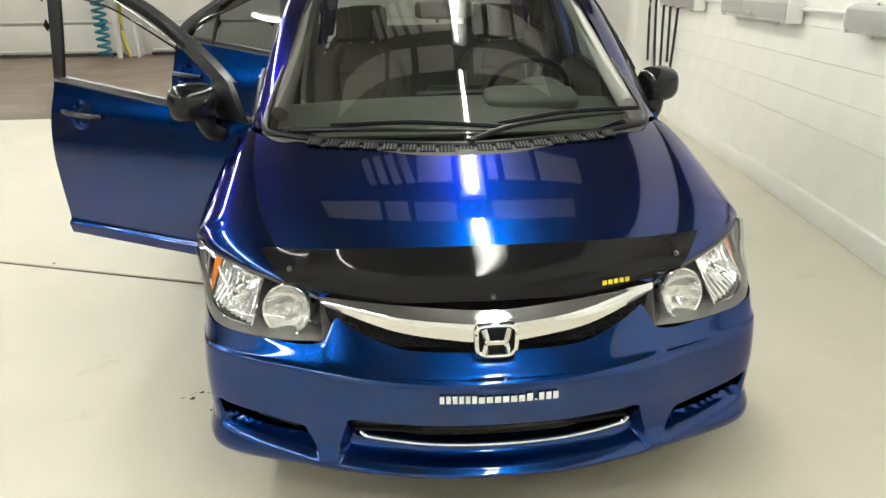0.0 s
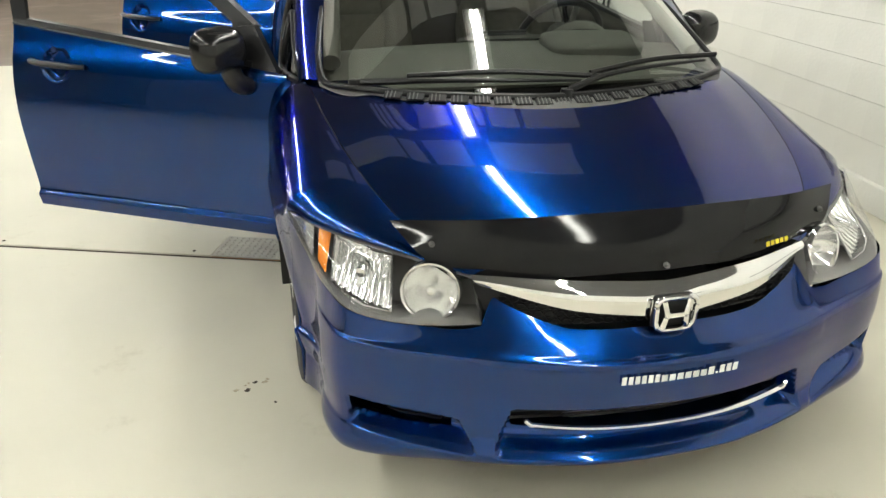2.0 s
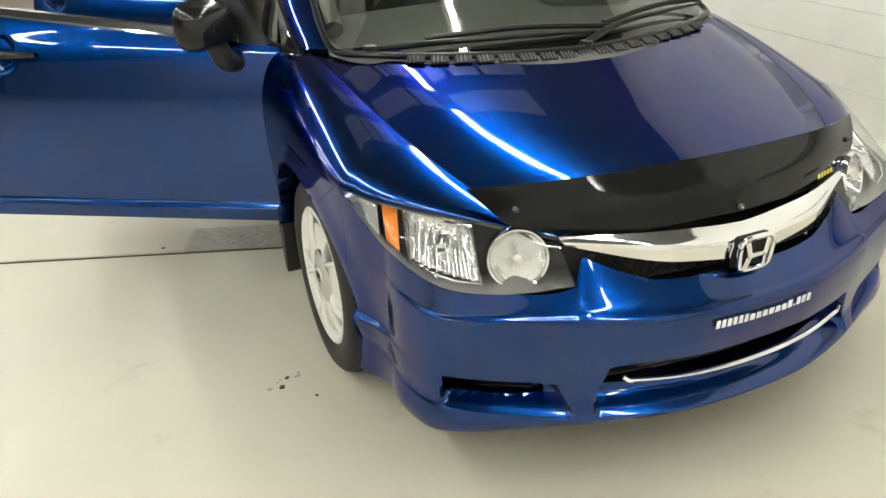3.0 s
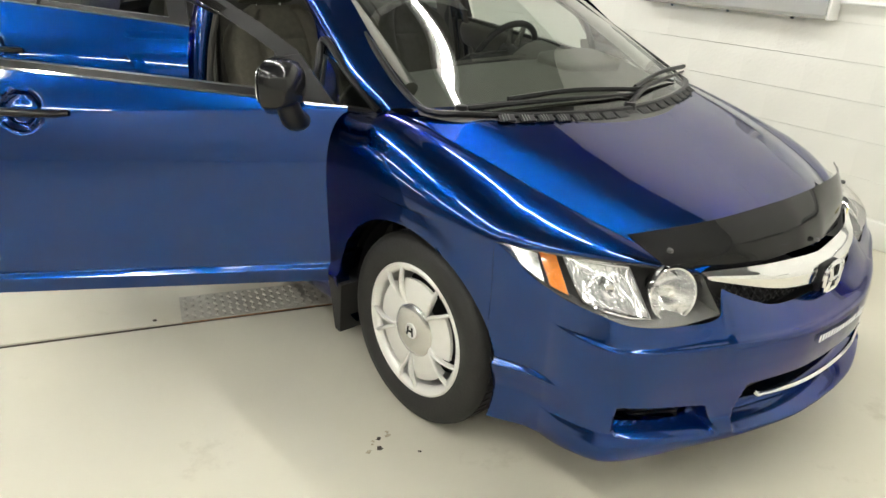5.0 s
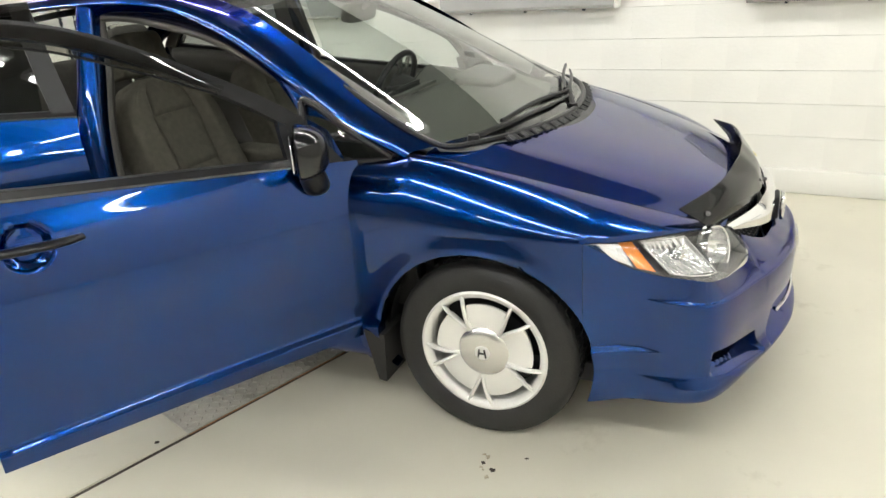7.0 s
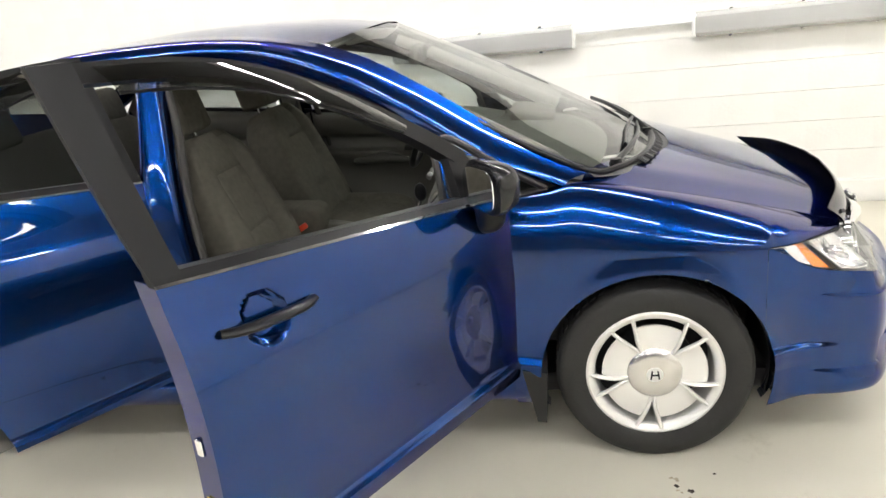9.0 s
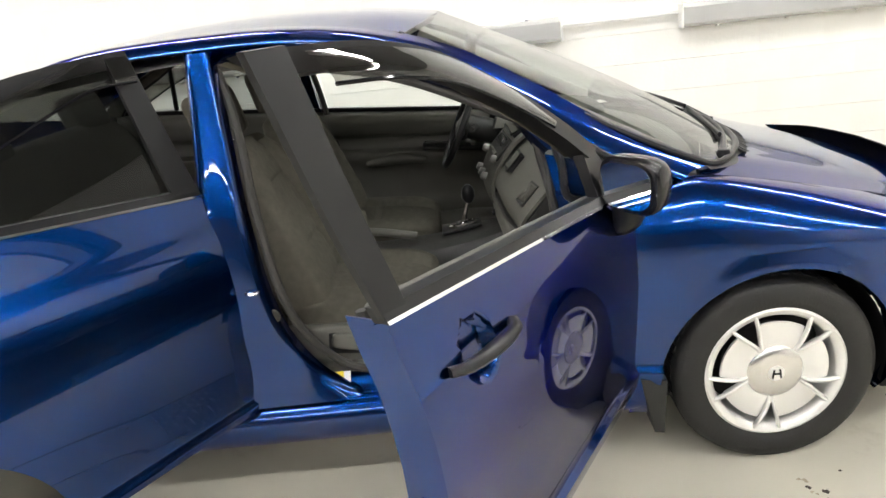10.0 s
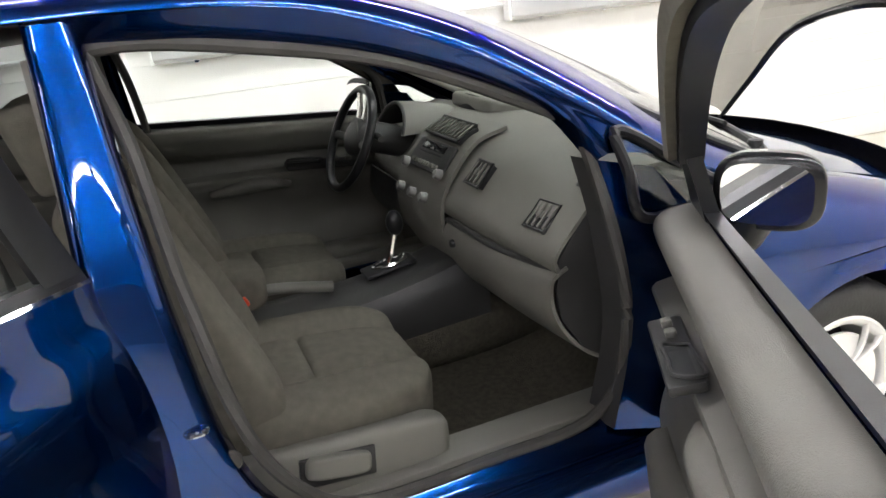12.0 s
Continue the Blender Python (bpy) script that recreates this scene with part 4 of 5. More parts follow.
    rise = [(0.0, 0.345, 0.050), (0.10, 0.40, 0.105), (0.24, 0.50, 0.110), (0.34, 0.56, 0.085), (0.44, 0.64, 0.088), (0.52, 0.70, 0.110), (0.58, 0.745, 0.142), (0.635, 0.775, 0.140), (0.655, 0.782, 0.100), (0.74, 0.830, 0.082), (0.775, 0.850, 0.112), (0.86, 0.895, 0.122), (0.92, 0.925, 0.112), (0.96, 0.940, 0.085), (1.0, 0.944, 0.020)]

    def trim(u, v):
        y = y0 + 0.035 + (y1 - y0 - 0.07) * u
        z, deep = cr(rise, v)
        z = 0.345 + (z - 0.345) * (belt(y) + 0.004 - 0.345) / 0.60
        ease = min(1.0, min(u, 1 - u) / 0.05)
        deep = 0.020 + (deep - 0.020) * ease**0.5
        return Vector((-(side(y, z) - deep - 0.012), y, z))
    grid(trim, 48, 70, bm=ti)
    part("door_trim", fl(ti), TRIM, d, "grey moulded door trim")
    part("frame_lining", fl(strip([(p[0] + 0.046, p[1], p[2] - 0.012) for p in top], [(p[0] + 0.050, p[1], p[2] + 0.004) for p in low], (0.016, 0, -0.004), 30)), CLOTH, d, "grey window frame lining")
    for ye in (y0 + 0.008, y1 - 0.008):
        zs = [0.34 + (belt(ye) - 0.34) * k / 10 for k in range(11)]
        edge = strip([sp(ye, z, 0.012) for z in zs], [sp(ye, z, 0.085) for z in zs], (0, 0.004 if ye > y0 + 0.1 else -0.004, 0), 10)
        # hinge-side edge coloured dark for the shaded gap and seal by the fender
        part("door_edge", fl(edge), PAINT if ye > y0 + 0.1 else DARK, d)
    yy = y1 - 0.05
    part("door_seal", fl(rod([sp(y0 + 0.03, 0.34, 0.075), sp(y0 + 0.02, 0.65, 0.08), sp(y0 + 0.03, belt(y0) - 0.02, 0.075)], 0.011, n=12, sides=6)), SEAL, d)
    part("door_seal", fl(rod([sp(yy, 0.34, 0.072), sp(yy + 0.02, 0.65, 0.078), sp(yy + 0.02, belt(y1), 0.070)], 0.012, n=12, sides=6)), SEAL, d)
    if front:
        pod = Vector((-(side(1.83, 0.82) - 0.165), y0 + 0.48, 0.822))
        part("switch_pod", fl(box((0.062, 0.30, 0.020), pod, (7, 12, 0), bevel=0.008)), TRIM_DARK, d, "charcoal window switch pod")
        part("grab_pocket", fl(box((0.040, 0.12, 0.012), pod + Vector((0, 0.070, 0.013)), (7, 12, 0), bevel=0.005)), DARK, d)
        part("pocket_rim", fl(rod([pod + Vector((x, y, 0.019 + 0.12 * y)) for x, y in ((-0.022, 0.008), (0.022, 0.008), (0.024, 0.07), (0.022, 0.132), (-0.022, 0.132), (-0.024, 0.07), (-0.022, 0.008))], 0.004, n=36, sides=6)), TRIM_DARK, d)
        for k in range(2):
            part("switch", fl(box((0.020, 0.024, 0.014), pod + Vector((0, -0.10 + 0.05 * k, 0.006 + 0.005 * k)), (7, 12, 0), bevel=0.004)), TRIM, d)
        part("pull_grip", fl(rod([sp(y0 + 0.62, 0.765, 0.150), sp(y0 + 0.74, 0.790, 0.165), sp(y0 + 0.92, 0.775, 0.150)], 0.034, n=18, sides=14, flat=0.8, taper=lambda q: 0.5 + 0.5 * math.sin(math.pi * q))), TRIM, d, "grey padded door pull")
        part("inner_handle", fl(box((0.016, 0.10, 0.028), (-(side(1.7, 0.85) - 0.108), y0 + 0.28, 0.845), bevel=0.006)), MACHINED, d, "silver inner door handle")
        part("handle_recess", fl(box((0.012, 0.15, 0.052), (-(side(1.7, 0.85) - 0.098), y0 + 0.285, 0.845), bevel=0.005)), TRIM_DARK, d)
        part("map_pocket", fl(rod([sp(y0 + 0.2, 0.42, 0.12), sp(y0 + 0.5, 0.44, 0.135), sp(y0 + 0.85, 0.42, 0.12)], 0.05, n=14, sides=12)), TRIM, d)
        for z in (0.52, 0.46, 0.40):
            part("screw", fl(lathe([(0.0, 0.006), (0.008, 0.005), (0.009, 0.0)], 10, axis="y", place=(-(side(y1, z) - 0.04), y1 - 0.002, z))), CHROME, d)
        part("edge_sticker", fl(box((0.03, 0.002, 0.018), (-(side(y1, 0.5) - 0.045), y1 - 0.001, 0.56), bevel=0)), YELLOW, d)
        part("latch", fl(box((0.022, 0.012, 0.04), (-(side(y1, 0.66) - 0.05), y1 - 0.002, 0.70), bevel=0.004)), CHROME, d)
        # corner triangle and mirror
        part("sail_panel", fl(plate([sp(1.40, belt(1.40), 0.006), sp(1.585, belt(1.585), 0.006), sp(1.585, 1.135, 0.006), sp(1.50, 1.088, 0.006)], (1, 0, 0), 0.03)), BLACK, d)
        arm = rod([(-0.790, 1.515, 0.905), (-0.835, 1.517, 0.892), (-0.868, 1.530, 0.905), (-0.886, 1.555, 0.975)], 0.042, n=14, sides=14, flat=0.8, taper=lambda q: 0.95 + 0.15 * q)
        part("mirror_arm", fl(arm), BLACK, d)
        mb = bmesh.new()
        bmesh.ops.create_uvsphere(mb, u_segments=36, v_segments=24, radius=1)
        for v in mb.verts:
            x, y, z = v.co
            sx = math.copysign(abs(x)**0.62, x)
            sz = math.copysign(abs(z)**0.68, z)
            v.co = Vector((-0.893 + 0.098 * sx, 1.585 + (0.090 * y if y < 0 else 0.016 * y), 1.020 + 0.078 * sz))
        turn = Matrix.Translation((-0.893, 1.59, 0)) @ Matrix.Rotation(radians(-24), 4, "Z") @ Matrix.Translation((0.893, -1.59, 0))
        mb.transform(turn)
        part("mirror_housing", fl(mb), MIRROR_SHELL, d, "glossy black door mirror housing")
        out = [(0.080 * math.copysign(abs(math.cos(t))**0.55, math.cos(t)), 0.060 * math.copysign(abs(math.sin(t))**0.6, math.sin(t))) for t in (2 * math.pi * k / 36 for k in range(36))]
        mg = plate([(-0.893 + a, 1.603, 1.020 + c) for a, c in out], (0, 1, 0), 0.003)
        mg.transform(turn)
        part("mirror_glass", fl(mg), MIRROR, d, "mirror glass")
    d.rotation_euler.z = radians(angle)
    return d


door("front_door", F0, F1, True, False, "blue front passenger door standing wide open", FRONT_OPEN)
door("rear_door", R0, R1, False, False, "blue rear passenger door standing wide open", REAR_OPEN)
door("front_door", F0, F1, True, True, "closed blue driver door", 0)
door("rear_door", R0, R1, False, True, "closed blue rear driver-side door", 0)


# ---- car: body shell ----
def greenhouse_pillar():
    """Cant rail from the screen base over the roof to the tail."""
    o = [(-0.746, 1.14, 0.958), (-0.726, 1.35, 1.068), (-0.700, 1.62, 1.240), (-0.670, 1.86, 1.378), (-0.645, 2.15, 1.470), (-0.635, 2.55, 1.495), (-0.638, 3.0, 1.465), (-0.640, 3.4, 1.303), (-0.70, 3.75, 1.090)]
    t = [(-0.690, 1.06, 0.968), (-0.655, 1.33, 1.105), (-0.615, 1.60, 1.280), (-0.575, 1.85, 1.410), (-0.545, 2.15, 1.483), (-0.53, 2.55, 1.507), (-0.53, 3.0, 1.475), (-0.55, 3.4, 1.338), (-0.62, 3.75, 1.108)]
    low = [(-0.755, 1.16, 0.938), (-0.750, 1.38, 1.040), (-0.722, 1.63, 1.200), (-0.694, 1.87, 1.338), (-0.672, 2.15, 1.437), (-0.664, 2.55, 1.461), (-0.668, 3.0, 1.430), (-0.67, 3.4, 1.257), (-0.73, 3.75, 1.050)]
    ins = [(p[0] + 0.06, p[1] + 0.015, p[2] - 0.01) for p in low]
    return loft([t, o, low, ins], 60, 14)


both("cant_rail", greenhouse_pillar, PAINT, "blue roof rail and screen pillar")


def quarter_light():
    return thick(skin([(-0.742, 1.225, 0.938), (-0.748, 1.36, 1.020), (-0.742, 1.52, 1.118)], [(-0.752, 1.235, 0.926), (-0.778, 1.36, 0.932), (-0.790, 1.50, 0.945)], 14, 6), 0.004)


def quarter_frame():
    return rod([(-0.748, 1.215, 0.929), (-0.780, 1.36, 0.926), (-0.795, 1.50, 0.938), (-0.775, 1.515, 1.03), (-0.744, 1.525, 1.122), (-0.750, 1.36, 1.025), (-0.742, 1.212, 0.936)], 0.013, n=48, sides=8)


both("quarter_light", quarter_light, SIDE_GLASS, "small triangular fixed glass")
both("quarter_frame", quarter_frame, BLACK)
roof = part("roof", mirrored(loft([[(0, 1.83, 1.483), (-0.25, 1.845, 1.473), (-0.545, 1.93, 1.440)], [(0, 2.10, 1.520), (-0.28, 2.11, 1.511), (-0.545, 2.15, 1.482)], [(0, 2.55, 1.537), (-0.28, 2.55, 1.529), (-0.53, 2.55, 1.506)], [(0, 3.0, 1.507), (-0.28, 3.0, 1.497), (-0.53, 3.0, 1.475)], [(0, 3.22, 1.460), (-0.28, 3.22, 1.450), (-0.53, 3.2, 1.420)]], 24, 36)), PAINT, car, "blue roof")
part("headliner", mirrored(loft([[(0, 1.84, 1.460), (-0.3, 1.87, 1.445), (-0.60, 2.0, 1.400)], [(0, 2.5, 1.485), (-0.3, 2.5, 1.475), (-0.62, 2.5, 1.430)], [(0, 3.2, 1.435), (-0.3, 3.2, 1.425), (-0.60, 3.2, 1.372)]], 12, 14)), HEADLINER, car, "light grey headliner")
ws = part("windscreen", mirrored(loft([[(0, 0.815, 0.948), (-0.35, 0.865, 0.955), (-0.60, 0.975, 0.962), (-0.692, 1.06, 0.968)], [(0, 1.30, 1.222), (-0.32, 1.335, 1.214), (-0.56, 1.415, 1.182), (-0.642, 1.47, 1.165)], [(0, 1.84, 1.485), (-0.30, 1.86, 1.473), (-0.50, 1.905, 1.447), (-0.565, 1.94, 1.430)]], 24, 20)), GLASS, car, "clear raked windscreen")
part("screen_surround", rod([(-0.555, 1.95, 1.437), (-0.64, 1.47, 1.172), (-0.69, 1.07, 0.970), (-0.60, 0.965, 0.960), (-0.35, 0.855, 0.951), (0, 0.805, 0.944), (0.35, 0.855, 0.951), (0.60, 0.965, 0.960), (0.69, 1.07, 0.970), (0.64, 1.47, 1.172), (0.555, 1.95, 1.437)], 0.011, n=120, sides=8), BLACK, ws)
rg = part("rear_screen", mirrored(loft([[(0, 3.22, 1.458), (-0.28, 3.22, 1.447), (-0.53, 3.21, 1.415)], [(0, 3.55, 1.292), (-0.3, 3.54, 1.280), (-0.56, 3.5, 1.251)], [(0, 3.86, 1.096), (-0.3, 3.84, 1.090), (-0.60, 3.78, 1.079)]], 14, 12)), SIDE_GLASS, car, "rear screen")
rg.visible_shadow = False
part("boot_lid", mirrored(loft([[(0, 3.86, 1.09), (-0.35, 3.83, 1.085), (-0.68, 3.76, 1.06)], [(0, 4.2, 1.085), (-0.35, 4.18, 1.08), (-0.70, 4.1, 1.03)], [(0, 4.40, 1.06), (-0.35, 4.37, 1.05), (-0.66, 4.27, 0.98)], [(0, 4.45, 0.8), (-0.35, 4.42, 0.8), (-0.68, 4.32, 0.78)], [(0, 4.48, 0.25), (-0.40, 4.44, 0.25), (-0.70, 4.32, 0.25)]], 16, 24)), PAINT, car, "blue boot lid and tail")


def rear_quarter():
    b = bmesh.new()

    def fn(u, v):
        y = 3.40 + u * (4.32 - 3.40)
        z = 0.25 + v * (belt(y) - 0.25 - 0.02)
        dy, dz = y - REAR_Y, z - WHEEL_Z
        r = math.hypot(dy, dz)
        if ARCH - 0.05 < r < ARCH:
            y, z = REAR_Y + dy / r * ARCH, WHEEL_Z + dz / r * ARCH
        return Vector((-(side(y, z) - 0.004), y, z))
    return grid(fn, 50, 40, keep=lambda c: math.hypot(c.y - REAR_Y, c.z - WHEEL_Z) > ARCH - 0.01, bm=b)


both("rear_quarter", rear_quarter, PAINT, "blue rear quarter panel")


def sill():
    o = [(-0.845, 1.30, 0.335), (-0.845, 2.3, 0.335), (-0.845, 3.30, 0.335)]
    return loft([[(-0.66, y, 0.40) for y in (1.30, 2.3, 3.3)], [(-0.735, y, 0.405) for y in (1.30, 2.3, 3.3)], [(-0.765, y, 0.375) for y in (1.30, 2.3, 3.3)], [(-0.815, y, 0.345) for y in (1.30, 2.3, 3.3)], [(-0.838, y, 0.30) for y in (1.30, 2.3, 3.3)], [(-0.825, y, 0.235) for y in (1.30, 2.3, 3.3)], [(-0.77, y, 0.19) for y in (1.30, 2.3, 3.3)]], 30, 24)


both("sill", sill, PAINT, "blue door sill")


def b_pillar():
    out = [sp(2.575, 1.455, 0.035), sp(2.58, 1.222, 0.035), sp(2.59, 0.95, 0.045), sp(2.60, 0.65, 0.055), sp(2.64, 0.45, 0.055), sp(2.70, 0.36, 0.05)]
    fro = [sp(2.505, 1.455, 0.035), sp(2.490, 1.222, 0.035), sp(2.465, 0.95, 0.045), sp(2.42, 0.65, 0.055), sp(2.33, 0.46, 0.055), sp(2.20, 0.365, 0.05)]
    mid = [tuple(a * 0.5 + b * 0.5 + c for a, b, c in zip(p, q, (-0.012, 0, 0))) for p, q in zip(out, fro)]
    inn = [(p[0] + 0.05, p[1] - 0.01, p[2]) for p in fro]
    ino = [(p[0] + 0.06, p[1] + 0.01, p[2]) for p in out]
    return loft([ino, out, mid, fro, inn], 30, 16)


both("centre_pillar", b_pillar, PAINT, "blue centre pillar")


def opening_trim():
    a = [(2.50, 1.398), (2.46, 1.222), (2.43, 0.95), (2.375, 0.66), (2.27, 0.47), (2.15, 0.415), (1.85, 0.412), (1.62, 0.42), (1.535, 0.50), (1.528, 0.70), (1.540, 0.87), (1.562, 1.04), (1.600, 1.140), (1.70, 1.200), (1.969, 1.318), (2.267, 1.385), (2.42, 1.407), (2.50, 1.405)]
    return rod([sp(y, z, 0.085 if z > 0.5 else 0.11) for y, z in a], 0.014, n=110, sides=8)


both("opening_trim", opening_trim, SEAL, "grey rubber door opening seal")


def rail_flange():
    """Painted flange between the roof rail and the seal of the front door opening."""
    up = [(-0.748, 1.40, 1.050), (-0.722, 1.63, 1.200), (-0.694, 1.87, 1.338), (-0.672, 2.15, 1.437), (-0.664, 2.55, 1.461)]
    mid = [sp(1.545, 1.075, 0.045), sp(1.66, 1.190, 0.050), sp(1.88, 1.305, 0.055), sp(2.16, 1.392, 0.060), sp(2.53, 1.428, 0.060)]
    low = [sp(1.56, 1.045, 0.090), sp(1.68, 1.192, 0.092), sp(1.95, 1.312, 0.092), sp(2.26, 1.386, 0.092), sp(2.52, 1.408, 0.092)]
    return loft([up, mid, low], 40, 8)


both("rail_flange", rail_flange, PAINT)


def hinge_pillar(painted=True):
    fro = [sp(1.36, 0.36, 0.05), sp(1.345, 0.65, 0.05), sp(1.35, 0.90, 0.05), sp(1.44, 1.03, 0.045)]
    rea = [sp(1.56, 0.40, 0.075), sp(1.520, 0.65, 0.085), sp(1.535, 0.90, 0.085), sp(1.565, 1.06, 0.080)]
    inn = [sp(1.58, 0.40, 0.16), sp(1.535, 0.65, 0.17), sp(1.55, 0.90, 0.17), sp(1.58, 1.06, 0.14)]
    return loft([fro, rea], 20, 8) if painted else loft([rea, inn], 20, 6)


both("hinge_pillar", hinge_pillar, PAINT)
both("pillar_lining", lambda: hinge_pillar(False), TRIM_DARK)
for zz in (0.55, 0.80):
    for sgn in (-1, 1):
        part("door_hinge", box((0.05, 0.06, 0.05), (sgn * 0.80, 1.375, zz), bevel=0.01), PAINT, car)
part("striker", rod([(-0.785, 2.455, 0.755), (-0.825, 2.455, 0.757), (-0.825, 2.485, 0.757), (-0.785, 2.485, 0.755)], 0.006, n=20, sides=8), CHROME, car, "steel door striker")
part("striker_plate", box((0.006, 0.05, 0.075), (-0.806, 2.482, 0.755), (0, 0, 10), bevel=0.003), CHROME, car)
part("pillar_plug", lathe([(0.0, -0.004), (0.022, -0.003), (0.026, 0.002)], 20, axis="x", place=(-0.803, 2.43, 0.665)), SEAL, car)
for k in range(3):
    part("sill_rib", rod([(-0.790 - 0.014 * k, 1.50, 0.366 - 0.012 * k), (-0.790 - 0.014 * k, 2.30, 0.366 - 0.012 * k)], 0.004, n=4, sides=6), PAINT, car)
part("pillar_bolt", lathe([(0.0, -0.008), (0.011, -0.007), (0.013, 0.004)], 14, axis="x", place=(-0.797, 2.44, 0.415)), PAINT, car)
tag = part("tyre_label", box((0.002, 0.105, 0.055), (-0.760, 2.285, 0.400), (0, 42, 0), bevel=0), WHITE_PRINT, car, "white and yellow pressure label")
part("label_band", box((0.0025, 0.030, 0.056), (-0.7605, 2.27, 0.4005), (0, 42, 0), bevel=0), YELLOW, tag)
part("underbody", box((1.46, 3.9, 0.08), (0, 2.3, 0.235), bevel=0.02), DARK, car)
part("engine_bay_floor", box((1.0, 0.8, 0.06), (0, 0.60, 0.40), bevel=0.02), DARK, car)
part("front_bulkhead", box((1.30, 0.04, 0.62), (0, 1.16, 0.60), bevel=0.01), DARK, car)
part("tail_bulkhead", box((1.30, 0.04, 0.75), (0, 3.45, 0.65), bevel=0.01), TRIM_DARK, car)

# cowl with vents and wipers
cow = part("cowl", mirrored(loft([[(0, 0.735, 0.912), (-0.35, 0.785, 0.914), (-0.60, 0.92, 0.930), (-0.70, 1.06, 0.95)], [(0, 0.77, 0.930), (-0.35, 0.82, 0.933), (-0.60, 0.945, 0.945), (-0.70, 1.07, 0.96)], [(0, 0.83, 0.945), (-0.35, 0.88, 0.952), (-0.60, 0.985, 0.960), (-0.69, 1.08, 0.966)]], 30, 8)), COWL, car, "dark grey plastic cowl")
for k in range(17):
    x = -0.50 + k * 0.0625
    yb = 0.783 + 0.42 * x * x
    z = 0.931 + 0.04 * abs(x)
    slot = part("cowl_vent", box((0.052, 0.030, 0.006), (x, yb, z), (28, 0, math.degrees(0.84 * x)), bevel=0.001, seg=1), DARK, cow)
    for q in range(4):
        part("vent_bar", box((0.003, 0.030, 0.004), (x - 0.018 + q * 0.012, yb - 0.001, z + 0.003), (28, 0, math.degrees(0.84 * x)), bevel=0), COWL, slot)


def wiper(pts, name, knuckle):
    w = part(name, rod(pts, 0.0075, n=24, sides=8, taper=lambda s: 1.6 - 1.0 * s), BLACK, car, "black windscreen wiper")
    a, b = Vector(pts[1]), Vector(pts[-1])
    d = (b - a)
    part("blade", rod([a + d * -0.10 + Vector((0, 0.02, 0.010)), a + d * 0.5 + Vector((0, 0.028, 0.022)), b + d * 0.14 + Vector((0, 0.02, 0.010))], 0.007, n=20, sides=6, flat=1.3), BLACK, w)
    part("pivot", lathe([(0.0, 0.03), (0.018, 0.028), (0.024, 0.0)], 16, axis="z", place=knuckle), BLACK, w)


wiper([(-0.595, 0.985, 0.972), (-0.40, 0.915, 0.985), (-0.15, 0.868, 0.985), (0.08, 0.850, 0.980)], "wiper", (-0.60, 0.985, 0.955))
wiper([(0.02, 0.815, 0.955), (0.16, 0.865, 0.990), (0.38, 0.915, 1.005), (0.58, 0.975, 1.005)], "wiper", (0.02, 0.815, 0.935))

# ---- car: cabin ----
part("cabin_floor", loft([[(-0.70, 1.18, 0.62), (0, 1.18, 0.62), (0.70, 1.18, 0.62)], [(-0.70, 1.38, 0.33), (0, 1.38, 0.33), (0.70, 1.38, 0.33)], [(-0.70, 1.8, 0.29), (0, 1.8, 0.29), (0.70, 1.8, 0.29)], [(-0.70, 3.4, 0.31), (0, 3.4, 0.31), (0.70, 3.4, 0.31)]], 12, 24), CARPET, car, "brown-grey carpet floor")
part("tunnel", rod([(0, 1.2, 0.40), (0, 2.0, 0.38), (0, 3.3, 0.36)], 0.14, n=20, sides=16), CARPET, car)
for sgn in (-1, 1):
    part("sill_trim", box((0.10, 1.05, 0.04), (sgn * 0.672, 1.90, 0.412), (0, 0, 0), bevel=0.014), TRIM, car, "grey sill trim plate")
    part("kick_panel", box((0.03, 0.30, 0.40), (sgn * 0.69, 1.33, 0.58), bevel=0.01), TRIM_DARK, car)


def pillow(size, place, rot, name, material, parent, puff=0.5, bevel=None, label=""):
    """An upholstered pad with softened edges."""
    b = bmesh.new()
    bmesh.ops.create_cube(b, size=2)
    bmesh.ops.subdivide_edges(b, edges=b.edges[:], cuts=11, use_grid_fill=True)
    for v in b.verts:
        x, y, z = v.co
        m = max(abs(x), abs(y), abs(z))
        p = 5.0
        r = (abs(x)**p + abs(y)**p + abs(z)**p)**(1 / p)
        v.co = v.co * (m / r)
        dome = (1 - abs(v.co.x)**2) * (1 - abs(v.co.y)**2)
        v.co.z *= 1 + 0.22 * puff * dome
    m = pose(*place, *rot) @ Matrix.Diagonal((size[0] / 2, size[1] / 2, size[2] / 2, 1))
    b.transform(m)
    return part(name, b, material, parent, label)


